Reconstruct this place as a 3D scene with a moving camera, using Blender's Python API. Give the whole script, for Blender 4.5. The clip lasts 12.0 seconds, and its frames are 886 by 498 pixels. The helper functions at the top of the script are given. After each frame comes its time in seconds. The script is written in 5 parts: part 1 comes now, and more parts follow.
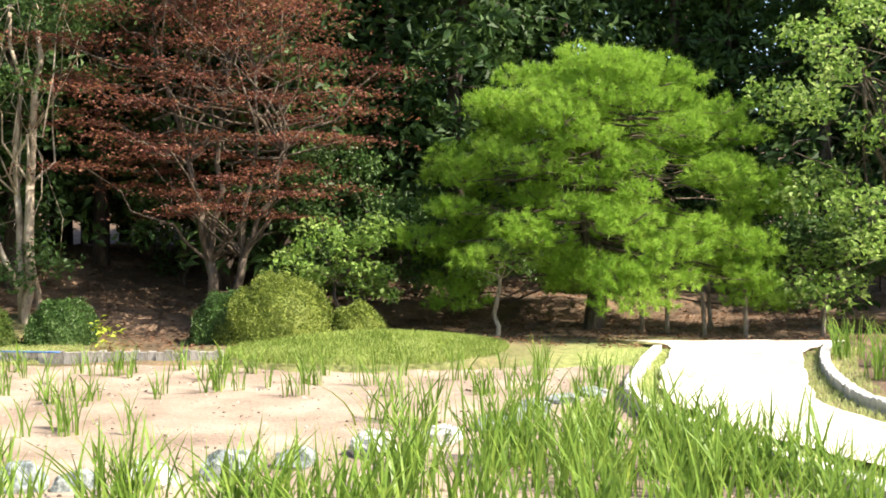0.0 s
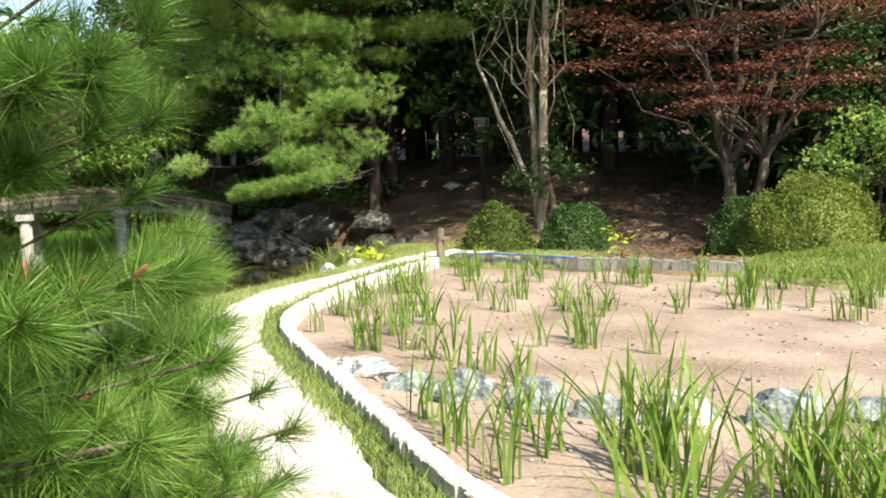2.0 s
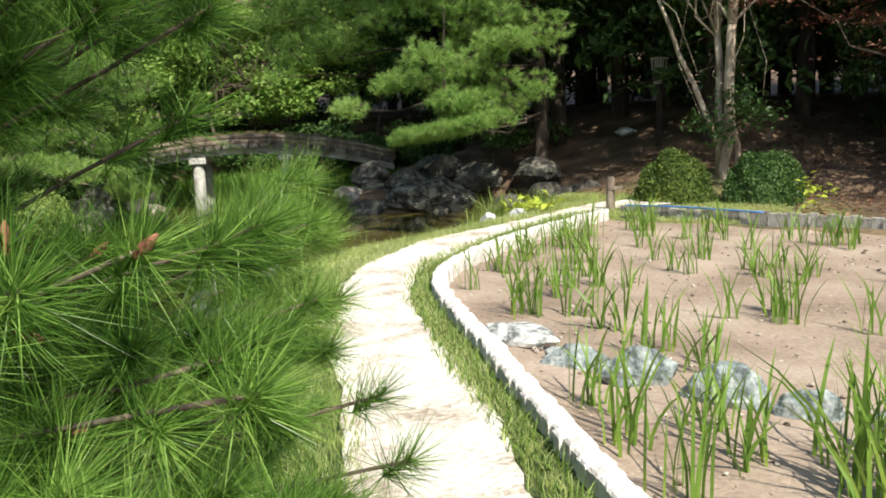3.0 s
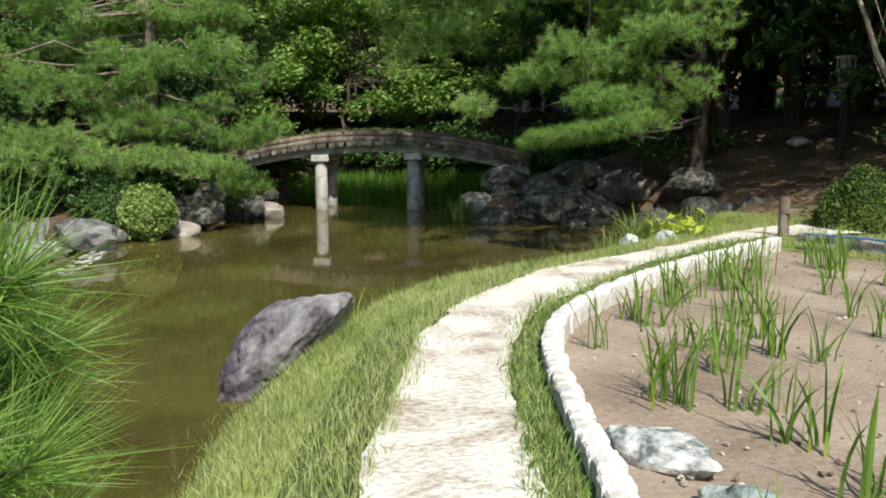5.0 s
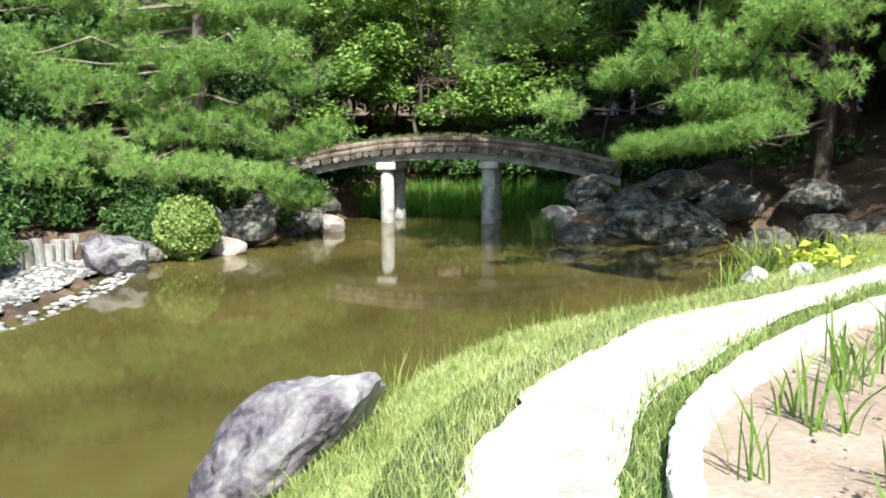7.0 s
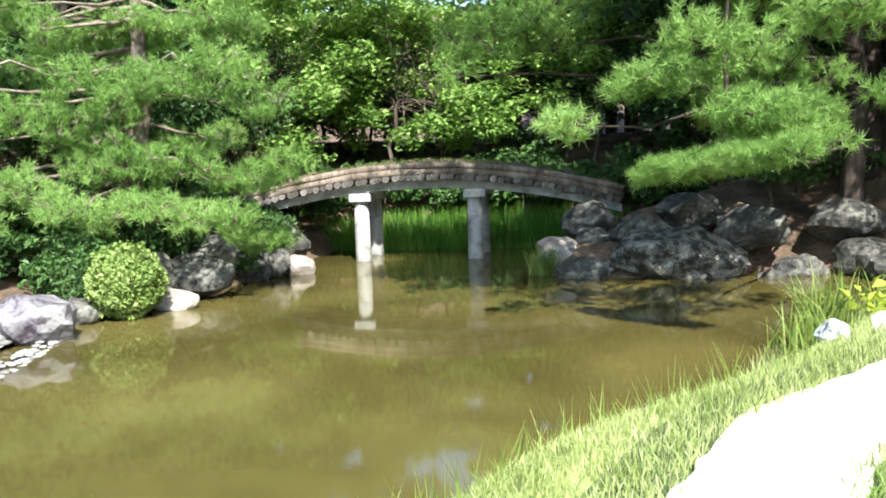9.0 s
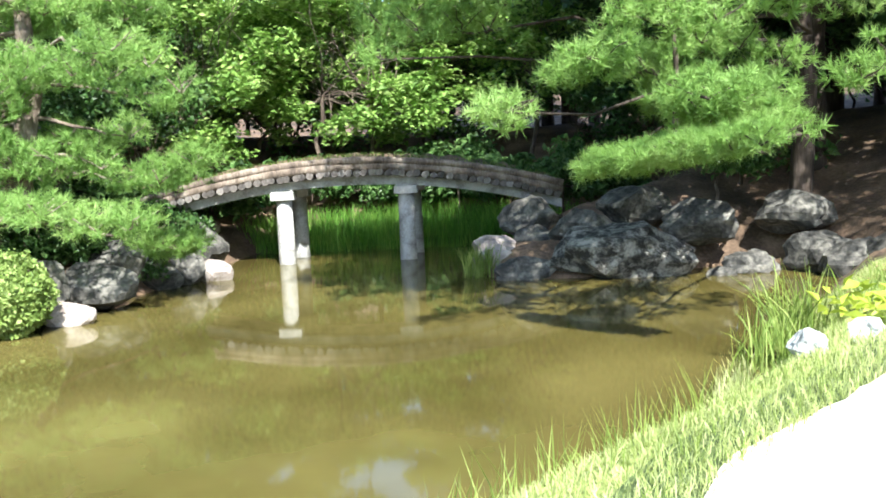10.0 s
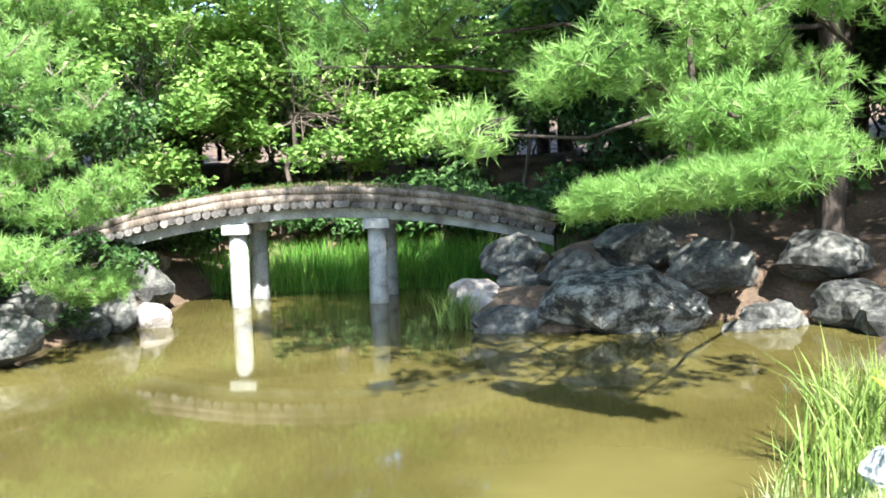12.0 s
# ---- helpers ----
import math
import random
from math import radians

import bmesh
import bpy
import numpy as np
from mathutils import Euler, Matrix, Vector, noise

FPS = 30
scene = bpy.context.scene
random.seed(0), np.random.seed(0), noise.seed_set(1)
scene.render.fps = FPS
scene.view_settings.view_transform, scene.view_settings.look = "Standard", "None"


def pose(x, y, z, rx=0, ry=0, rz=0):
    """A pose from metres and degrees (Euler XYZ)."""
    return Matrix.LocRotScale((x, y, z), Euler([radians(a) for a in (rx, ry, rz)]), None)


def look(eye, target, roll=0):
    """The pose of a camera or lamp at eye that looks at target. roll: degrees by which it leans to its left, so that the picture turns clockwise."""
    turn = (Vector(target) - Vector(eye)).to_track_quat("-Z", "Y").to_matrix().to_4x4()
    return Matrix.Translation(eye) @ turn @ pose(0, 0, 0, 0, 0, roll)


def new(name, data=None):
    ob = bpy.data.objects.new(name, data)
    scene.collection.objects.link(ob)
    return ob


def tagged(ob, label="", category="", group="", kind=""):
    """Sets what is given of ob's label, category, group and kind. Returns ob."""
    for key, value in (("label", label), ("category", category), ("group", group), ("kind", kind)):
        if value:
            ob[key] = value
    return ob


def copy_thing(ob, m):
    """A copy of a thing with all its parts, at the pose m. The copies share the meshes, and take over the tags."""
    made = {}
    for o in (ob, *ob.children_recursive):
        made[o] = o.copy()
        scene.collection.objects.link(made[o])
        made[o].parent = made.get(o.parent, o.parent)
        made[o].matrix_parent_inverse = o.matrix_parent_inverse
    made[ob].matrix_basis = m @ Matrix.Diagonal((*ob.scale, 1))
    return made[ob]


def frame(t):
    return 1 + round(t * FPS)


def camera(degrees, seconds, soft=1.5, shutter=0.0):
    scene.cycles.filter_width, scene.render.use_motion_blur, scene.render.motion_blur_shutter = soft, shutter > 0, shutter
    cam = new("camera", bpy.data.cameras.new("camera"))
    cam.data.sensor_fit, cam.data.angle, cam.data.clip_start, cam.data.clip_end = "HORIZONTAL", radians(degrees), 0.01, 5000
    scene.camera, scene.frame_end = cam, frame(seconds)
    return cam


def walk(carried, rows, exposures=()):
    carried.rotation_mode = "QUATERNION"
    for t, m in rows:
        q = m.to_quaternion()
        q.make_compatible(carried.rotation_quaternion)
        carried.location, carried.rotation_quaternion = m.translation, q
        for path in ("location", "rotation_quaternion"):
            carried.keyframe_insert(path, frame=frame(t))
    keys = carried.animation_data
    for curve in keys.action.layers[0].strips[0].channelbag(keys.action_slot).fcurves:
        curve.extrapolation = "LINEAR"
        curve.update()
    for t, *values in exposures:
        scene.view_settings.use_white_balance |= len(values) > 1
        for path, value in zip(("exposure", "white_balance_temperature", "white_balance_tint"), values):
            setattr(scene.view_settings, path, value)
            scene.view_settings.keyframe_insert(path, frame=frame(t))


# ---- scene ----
cam = camera(53.6, 12.0, soft=1.8)
PATH = [
    (0, (-0.015, 0.039, 1.58), (-0.01, 2.039, 1.575), -0.4),
    (0.5, (-0.175, 0.359, 1.493), (-0.365, 2.349, 1.418), -0.5),
    (1, (-0.311, 0.686, 1.442), (-0.93, 2.584, 1.327), 0.1),
    (1.5, (-0.46, 1.025, 1.41), (-1.338, 2.814, 1.238), -2.1),
    (2, (-0.632, 1.336, 1.408), (-1.681, 3.029, 1.224), -1.9),
    (2.5, (-0.845, 1.666, 1.384), (-2.123, 3.186, 1.149), -1.6),
    (4.3, (-1.803, 2.935, 1.345), (-3.189, 4.339, 1.015), -2.5),
    (4.5, (-1.915, 3.089, 1.368), (-3.316, 4.481, 1.052), -3.1),
    (5, (-2.204, 3.436, 1.343), (-3.767, 4.652, 1.059), -0.1),
    (5.5, (-2.514, 3.744, 1.332), (-4.147, 4.857, 1.029), -1.3),
    (6, (-2.824, 4.035, 1.339), (-4.465, 5.154, 1.102), -1.4),
    (6.5, (-3.258, 4.386, 1.338), (-4.936, 5.436, 1.058), 0.1),
    (8.5, (-4.823, 5.214, 1.351), (-6.443, 6.362, 1.113), -1.7),
    (9, (-5.215, 5.52, 1.366), (-6.861, 6.633, 1.144), -1.9),
    (9.5, (-5.527, 5.778, 1.331), (-7.095, 6.998, 1.098), -2.0),
    (10, (-5.92, 6.159, 1.326), (-7.483, 7.384, 1.089), -2.5),
    (10.5, (-6.222, 6.433, 1.326), (-7.846, 7.569, 1.056), -1.6),
    (11, (-6.545, 6.733, 1.341), (-8.197, 7.834, 1.096), -3.5),
    (11.5, (-6.761, 7.038, 1.308), (-8.44, 8.107, 1.107), -3.4),
    (12, (-7.024, 7.468, 1.327), (-8.591, 8.699, 1.152), -1.9),
]
walk(cam, [(t, look(eye, target, roll)) for t, eye, target, roll in PATH],
     exposures=[(0.0, 1.3, 7250, 11), (1.5, 1.07, 7150, 9), (2.5, 0.77, 6950, 7), (4.5, 0.2, 6550, 4), (6.0, 0.25, 6500, 4), (6.5, 0.78, 6350, 4), (8.5, 1.4, 6150, 5), (10.5, 1.95, 5950, 6), (12.0, 2.2, 5850, 5)])

# ---------------------------------------------------------------- light
SUN_AZ, SUN_EL = (0.935, -0.355), 47.5
_h = Vector((SUN_AZ[0], SUN_AZ[1], 0)).normalized() * math.cos(radians(SUN_EL))
SUN_DIR = Vector((_h.x, _h.y, math.sin(radians(SUN_EL))))
world = bpy.data.worlds.new("world")
scene.world = world
world.use_nodes = True
wn = world.node_tree.nodes
sky = wn.new("ShaderNodeTexSky")
sky.sky_type, sky.sun_disc = "NISHITA", False
sky.sun_elevation = radians(SUN_EL)
sky.sun_rotation = math.atan2(SUN_DIR.x, SUN_DIR.y)
world.node_tree.links.new(sky.outputs[0], wn["Background"].inputs[0])
wn["Background"].inputs[1].default_value = 0.15
sun_data = bpy.data.lights.new("sun", "SUN")
sun_data.energy, sun_data.angle, sun_data.color = 5.0, radians(0.53), (1.0, 0.95, 0.86)
sun = new("sun", sun_data)
sun.matrix_world = look(SUN_DIR * 60, (0, 0, 0))

# ---------------------------------------------------------------- materials
def material(name, stops, scale=4.0, rough=0.8, bump=0.3, fine=60.0, metal=0.0, island=0.0, through_leaf=0.0,
             object_random=0.0, distort=0.0, ior=1.45, bump_scale=None, stretch=(1, 1, 1), specular=0.5):
    """Two scales of noise choose between the colour stops; a finer one gives the relief."""
    m = bpy.data.materials.new(name)
    m.use_nodes = True
    n, l = m.node_tree.nodes, m.node_tree.links
    b = n["Principled BSDF"]
    tc = n.new("ShaderNodeTexCoord")
    mp = n.new("ShaderNodeMapping")
    mp.inputs["Scale"].default_value = stretch
    l.new(tc.outputs["Object"], mp.inputs[0])
    n1 = n.new("ShaderNodeTexNoise")
    n1.inputs["Scale"].default_value, n1.inputs["Detail"].default_value = scale, 6
    n1.inputs["Distortion"].default_value = distort
    n2 = n.new("ShaderNodeTexNoise")
    n2.inputs["Scale"].default_value, n2.inputs["Detail"].default_value = fine, 4
    for q in (n1, n2):
        l.new(mp.outputs[0], q.inputs["Vector"])
    mix = n.new("ShaderNodeMath")
    mix.operation = "MULTIPLY_ADD"
    l.new(n2.outputs[0], mix.inputs[0])
    mix.inputs[1].default_value = 0.45
    l.new(n1.outputs[0], mix.inputs[2])
    val = mix.outputs[0]
    shift = -0.225
    if island or object_random:
        g = n.new("ShaderNodeNewGeometry") if island else n.new("ShaderNodeObjectInfo")
        add = n.new("ShaderNodeMath")
        add.operation = "MULTIPLY_ADD"
        l.new(g.outputs["Random Per Island" if island else "Random"], add.inputs[0])
        add.inputs[1].default_value = island or object_random
        l.new(val, add.inputs[2])
        val = add.outputs[0]
        shift -= (island or object_random) / 2
    off = n.new("ShaderNodeMath")
    off.operation = "ADD"
    l.new(val, off.inputs[0])
    off.inputs[1].default_value = shift
    ramp = n.new("ShaderNodeValToRGB")
    while len(ramp.color_ramp.elements) < len(stops):
        ramp.color_ramp.elements.new(0.5)
    for e, (p, c) in zip(ramp.color_ramp.elements, stops):
        e.position, e.color = p, (*c, 1)
    l.new(off.outputs[0], ramp.inputs[0])
    l.new(ramp.outputs[0], b.inputs["Base Color"])
    b.inputs["Roughness"].default_value, b.inputs["Metallic"].default_value, b.inputs["IOR"].default_value = rough, metal, ior
    b.inputs["Specular IOR Level"].default_value = specular
    if bump:
        n3 = n.new("ShaderNodeTexNoise")
        n3.inputs["Scale"].default_value, n3.inputs["Detail"].default_value = bump_scale or fine, 8
        l.new(mp.outputs[0], n3.inputs["Vector"])
        bp = n.new("ShaderNodeBump")
        bp.inputs["Strength"].default_value, bp.inputs["Distance"].default_value = bump, 0.03
        l.new(n3.outputs[0], bp.inputs["Height"])
        l.new(bp.outputs[0], b.inputs["Normal"])
    if through_leaf:
        tr = n.new("ShaderNodeBsdfTranslucent")
        l.new(ramp.outputs[0], tr.inputs[0])
        ms = n.new("ShaderNodeMixShader")
        ms.inputs[0].default_value = through_leaf
        l.new(b.outputs[0], ms.inputs[1])
        l.new(tr.outputs[0], ms.inputs[2])
        l.new(ms.outputs[0], n["Material Output"].inputs[0])
    return m


def leafy(name, dark, mid, light, t=0.35, rough=0.55, island=0.5):
    return material(name, [(0.2, dark), (0.5, mid), (0.8, light)], scale=0.9, fine=7, rough=rough, bump=0, island=island, through_leaf=t, specular=0.3)


M_PATH = material("pale_gravel_path", [(0.32, (0.37, 0.30, 0.24)), (0.42, (0.55, 0.475, 0.405)), (0.53, (0.69, 0.64, 0.575)), (0.7, (0.75, 0.72, 0.665))], scale=2.3, fine=26, rough=0.95, bump=0.8, distort=0.6)
M_SOIL = material("sandy_soil", [(0.3, (0.205, 0.15, 0.112)), (0.5, (0.315, 0.24, 0.185)), (0.7, (0.40, 0.32, 0.258))], scale=1.1, fine=30, rough=0.95, bump=0.5, bump_scale=25)
M_KERB = material("pale_concrete_edging", [(0.28, (0.48, 0.44, 0.41)), (0.5, (0.71, 0.67, 0.64)), (0.75, (0.80, 0.78, 0.75))], scale=9, fine=70, rough=0.85, bump=0.5, object_random=0.2)
M_CLOD = material("soil_clod", [(0.25, (0.14, 0.10, 0.075)), (0.5, (0.27, 0.21, 0.165)), (0.85, (0.52, 0.47, 0.41))], scale=3, fine=50, rough=0.95, bump=0.3, island=0.8)
M_STONE = material("grey_white_stone", [(0.36, (0.13, 0.14, 0.135)), (0.46, (0.36, 0.37, 0.36)), (0.64, (0.66, 0.66, 0.64))], scale=5, fine=38, rough=0.8, bump=0.9, distort=1.2, bump_scale=14)
M_STONE_BLUE = material("blue_grey_stone", [(0.36, (0.07, 0.085, 0.085)), (0.48, (0.20, 0.235, 0.235)), (0.66, (0.44, 0.46, 0.44))], scale=5, fine=38, rough=0.8, bump=0.9, distort=1.2, bump_scale=14)
M_STONE_ROSE = material("pale_rose_stone", [(0.3, (0.17, 0.135, 0.115)), (0.5, (0.32, 0.27, 0.24)), (0.72, (0.45, 0.40, 0.365))], scale=4, fine=40, rough=0.8, bump=0.5, distort=0.5, bump_scale=20)
M_STRIP = material("turf_roots", [(0.3, (0.035, 0.055, 0.015)), (0.7, (0.10, 0.14, 0.04))], scale=8, fine=50, rough=0.95, bump=0.8)
M_ROCK = material("purple_grey_boulder", [(0.36, (0.05, 0.042, 0.05)), (0.46, (0.14, 0.12, 0.14)), (0.57, (0.20, 0.185, 0.19)), (0.7, (0.29, 0.275, 0.27))], scale=3.2, fine=26, rough=0.75, bump=1.0, distort=0.8, bump_scale=10)
# rock colour taken darker to carry the shade under the trees
M_ROCK_DARK = material("shade_darkened_lichened_rock", [(0.36, (0.03, 0.029, 0.026)), (0.5, (0.078, 0.073, 0.064)), (0.62, (0.14, 0.132, 0.113)), (0.74, (0.23, 0.215, 0.185))], scale=4.5, fine=24, rough=0.85, bump=1.0, distort=1.0, bump_scale=9)
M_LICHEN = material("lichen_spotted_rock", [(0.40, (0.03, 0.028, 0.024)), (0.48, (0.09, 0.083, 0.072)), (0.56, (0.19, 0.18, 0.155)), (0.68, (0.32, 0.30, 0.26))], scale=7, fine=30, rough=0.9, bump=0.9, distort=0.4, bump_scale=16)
M_ROCK_WARM = material("warm_brown_rock", [(0.3, (0.08, 0.055, 0.04)), (0.5, (0.22, 0.16, 0.12)), (0.72, (0.42, 0.34, 0.27))], scale=4, fine=26, rough=0.85, bump=1.0, distort=0.8, bump_scale=10)
M_PEBBLE = material("pale_beach_pebbles", [(0.25, (0.14, 0.13, 0.12)), (0.5, (0.27, 0.26, 0.24)), (0.8, (0.48, 0.47, 0.44))], scale=3, fine=50, rough=0.7, bump=0.3, island=0.7)
M_BARK = material("brown_bark", [(0.3, (0.035, 0.026, 0.02)), (0.5, (0.09, 0.065, 0.048)), (0.7, (0.19, 0.15, 0.115))], scale=6, fine=40, rough=0.9, bump=1.0, stretch=(1, 1, 0.25), bump_scale=22)
M_BARK_PALE = material("pale_patched_bark", [(0.3, (0.15, 0.11, 0.08)), (0.48, (0.36, 0.28, 0.21)), (0.7, (0.52, 0.44, 0.35))], scale=5, fine=30, rough=0.85, bump=0.7, stretch=(1, 1, 0.4))
M_BARK_MID = material("grey_brown_bark", [(0.3, (0.07, 0.052, 0.04)), (0.5, (0.17, 0.13, 0.10)), (0.7, (0.30, 0.25, 0.20))], scale=6, fine=40, rough=0.9, bump=0.8, stretch=(1, 1, 0.3))
M_BARK_DARK = material("dark_conifer_bark", [(0.3, (0.02, 0.015, 0.012)), (0.5, (0.05, 0.036, 0.028)), (0.7, (0.10, 0.075, 0.06))], scale=5, fine=30, rough=0.95, bump=1.0, stretch=(1, 1, 0.2))
M_WOOD_GREY = material("weathered_grey_wood", [(0.3, (0.13, 0.12, 0.105)), (0.5, (0.26, 0.245, 0.22)), (0.72, (0.40, 0.38, 0.35))], scale=5, fine=45, rough=0.85, bump=0.7, object_random=0.3, stretch=(1, 1, 0.3))
M_CONCRETE = material("weathered_bridge_concrete", [(0.3, (0.20, 0.19, 0.175)), (0.5, (0.38, 0.37, 0.35)), (0.72, (0.52, 0.51, 0.49))], scale=3, fine=30, rough=0.85, bump=0.5, distort=0.5)
M_LOG = material("weathered_deck_log", [(0.3, (0.06, 0.052, 0.046)), (0.5, (0.14, 0.122, 0.11)), (0.72, (0.27, 0.245, 0.22))], scale=7, fine=40, rough=0.9, bump=0.8, object_random=0.4)
M_MOSS = leafy("mossy_turf", (0.04, 0.07, 0.012), (0.10, 0.16, 0.03), (0.20, 0.26, 0.06))
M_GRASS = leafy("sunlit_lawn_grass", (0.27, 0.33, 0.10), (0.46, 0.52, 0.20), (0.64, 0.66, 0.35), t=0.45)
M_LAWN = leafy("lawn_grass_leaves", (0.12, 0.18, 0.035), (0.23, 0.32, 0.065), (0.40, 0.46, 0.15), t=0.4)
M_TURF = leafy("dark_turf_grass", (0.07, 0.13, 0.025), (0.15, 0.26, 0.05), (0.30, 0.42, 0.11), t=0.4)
M_IRIS = leafy("iris_leaves", (0.07, 0.15, 0.03), (0.18, 0.30, 0.055), (0.42, 0.50, 0.10), t=0.42, rough=0.4)
M_PINE = leafy("bright_pine_needles", (0.12, 0.23, 0.025), (0.25, 0.43, 0.055), (0.43, 0.60, 0.12), t=0.55, island=0.25)
M_PINE_BLUE = leafy("deep_green_pine_needles", (0.13, 0.235, 0.05), (0.255, 0.41, 0.105), (0.41, 0.55, 0.19), t=0.5, island=0.25)
M_PINE_NEAR = leafy("fresh_pine_needles", (0.035, 0.085, 0.014), (0.11, 0.23, 0.035), (0.29, 0.44, 0.105), t=0.35, rough=0.35)
M_CEDAR = leafy("dark_cedar_foliage", (0.018, 0.042, 0.014), (0.04, 0.085, 0.024), (0.085, 0.15, 0.04), t=0.25)
M_MAPLE = leafy("red_maple_leaves", (0.07, 0.022, 0.02), (0.17, 0.062, 0.045), (0.36, 0.165, 0.095), t=0.3)
M_LEAF = leafy("bright_broad_leaves", (0.11, 0.20, 0.04), (0.24, 0.39, 0.08), (0.46, 0.58, 0.20), t=0.45)
M_LEAF_DARK = leafy("dark_broad_leaves", (0.025, 0.06, 0.015), (0.06, 0.125, 0.03), (0.14, 0.22, 0.075), t=0.25, rough=0.4)
M_HEDGE = leafy("clipped_azalea_leaves", (0.075, 0.11, 0.018), (0.17, 0.225, 0.04), (0.33, 0.375, 0.095), t=0.3)
M_AZALEA = leafy("pale_green_small_leaves", (0.11, 0.17, 0.035), (0.22, 0.31, 0.075), (0.39, 0.47, 0.17), t=0.3)
M_BUSH = leafy("shade_dulled_clipped_leaves", (0.035, 0.065, 0.012), (0.08, 0.13, 0.025), (0.20, 0.25, 0.06), t=0.25)
M_REED = leafy("green_reeds", (0.08, 0.20, 0.03), (0.16, 0.36, 0.05), (0.34, 0.54, 0.10), t=0.45)
M_HOSTA = leafy("yellow_green_leaves", (0.25, 0.33, 0.04), (0.44, 0.52, 0.07), (0.60, 0.66, 0.14), t=0.4)
M_LITTER = leafy("fallen_leaves", (0.09, 0.045, 0.025), (0.2, 0.10, 0.055), (0.34, 0.2, 0.12), t=0.1)
M_BUD = material("brown_pine_bud", [(0.3, (0.16, 0.06, 0.035)), (0.7, (0.33, 0.15, 0.09))], scale=30, fine=90)
M_BLUE = material("blue_plastic_hose", [(0.3, (0.03, 0.12, 0.34)), (0.7, (0.06, 0.2, 0.48))], scale=20, rough=0.4, bump=0)
M_PALE = material("pale_lantern_stone", [(0.3, (0.32, 0.28, 0.25)), (0.7, (0.52, 0.47, 0.44))], scale=8)


def ground_material():
    """Turf by the path, brown leaf litter under the trees, mud in the pond; the share of turf is a vertex value."""
    m = material("turf_and_forest_floor", [(0.3, (0.05, 0.034, 0.022)), (0.5, (0.115, 0.075, 0.048)), (0.72, (0.24, 0.155, 0.10))], scale=1.4, fine=22, rough=0.95, bump=1.0, bump_scale=16)
    n, l = m.node_tree.nodes, m.node_tree.links
    ramp = n.new("ShaderNodeValToRGB")
    for e, (p, c) in zip(ramp.color_ramp.elements, [(0.3, (0.15, 0.19, 0.05)), (0.7, (0.36, 0.41, 0.13))]):
        e.position, e.color = p, (*c, 1)
    nz = n.new("ShaderNodeTexNoise")
    nz.inputs["Scale"].default_value, nz.inputs["Detail"].default_value = 9, 8
    l.new(n["Texture Coordinate"].outputs["Object"], nz.inputs["Vector"])
    l.new(nz.outputs[0], ramp.inputs[0])
    at = n.new("ShaderNodeAttribute")
    at.attribute_name = "turf"
    mx = n.new("ShaderNodeMix")
    mx.data_type = "RGBA"
    l.new(at.outputs["Fac"], mx.inputs[0])
    old = n["Principled BSDF"].inputs["Base Color"].links[0].from_socket
    l.new(old, mx.inputs[6])
    l.new(ramp.outputs[0], mx.inputs[7])
    l.new(mx.outputs[2], n["Principled BSDF"].inputs["Base Color"])
    return m


def water_material():
    m = bpy.data.materials.new("murky_pond_water")
    m.use_nodes = True
    n, l = m.node_tree.nodes, m.node_tree.links
    b = n["Principled BSDF"]
    b.inputs["Roughness"].default_value, b.inputs["IOR"].default_value = 0.045, 1.33
    tc = n.new("ShaderNodeTexCoord")
    nz = n.new("ShaderNodeTexNoise")
    nz.inputs["Scale"].default_value, nz.inputs["Detail"].default_value = 0.55, 5
    l.new(tc.outputs["Object"], nz.inputs["Vector"])
    ramp = n.new("ShaderNodeValToRGB")
    for e, (p, c) in zip(ramp.color_ramp.elements, [(0.34, (0.058, 0.047, 0.013)), (0.66, (0.114, 0.094, 0.029))]):
        e.position, e.color = p, (*c, 1)
    l.new(nz.outputs[0], ramp.inputs[0])
    l.new(ramp.outputs[0], b.inputs["Base Color"])
    n3 = n.new("ShaderNodeTexNoise")
    n3.inputs["Scale"].default_value, n3.inputs["Detail"].default_value = 1.3, 2
    l.new(tc.outputs["Object"], n3.inputs["Vector"])
    bp = n.new("ShaderNodeBump")
    bp.inputs["Strength"].default_value, bp.inputs["Distance"].default_value = 0.02, 0.05
    l.new(n3.outputs[0], bp.inputs["Height"])
    l.new(bp.outputs[0], b.inputs["Normal"])
    return m


M_GROUND, M_WATER = ground_material(), water_material()
rng = np.random.default_rng(7)


# ---------------------------------------------------------------- mesh helpers
def mesh_np(name, verts, faces, mat, smooth=False):
    me = bpy.data.meshes.new(name)
    me.from_pydata(np.asarray(verts).tolist(), [], np.asarray(faces).tolist() if not isinstance(faces, list) else faces)
    me.materials.append(mat)
    if smooth:
        me.polygons.foreach_set("use_smooth", [True] * len(me.polygons))
    me.update()
    return me


def mesh_bm(name, bm, mat, smooth=False):
    me = bpy.data.meshes.new(name)
    bm.to_mesh(me)
    bm.free()
    me.materials.append(mat)
    if smooth:
        me.polygons.foreach_set("use_smooth", [True] * len(me.polygons))
    return me


def part(name, me, parent, label="", m=None):
    ob = new(name, me)
    ob.parent = parent
    if m is not None:
        ob.matrix_basis = m
    return tagged(ob, label)


def thing(name, m, label, category, group="", kind=""):
    ob = new(name)
    ob.matrix_basis = m
    return tagged(ob, label, category, group, kind)


def unit(n):
    v = rng.normal(size=(n, 3))
    return v / np.linalg.norm(v, axis=1, keepdims=True)


def normed(v):
    return v / np.maximum(np.linalg.norm(v, axis=1, keepdims=True), 1e-9)


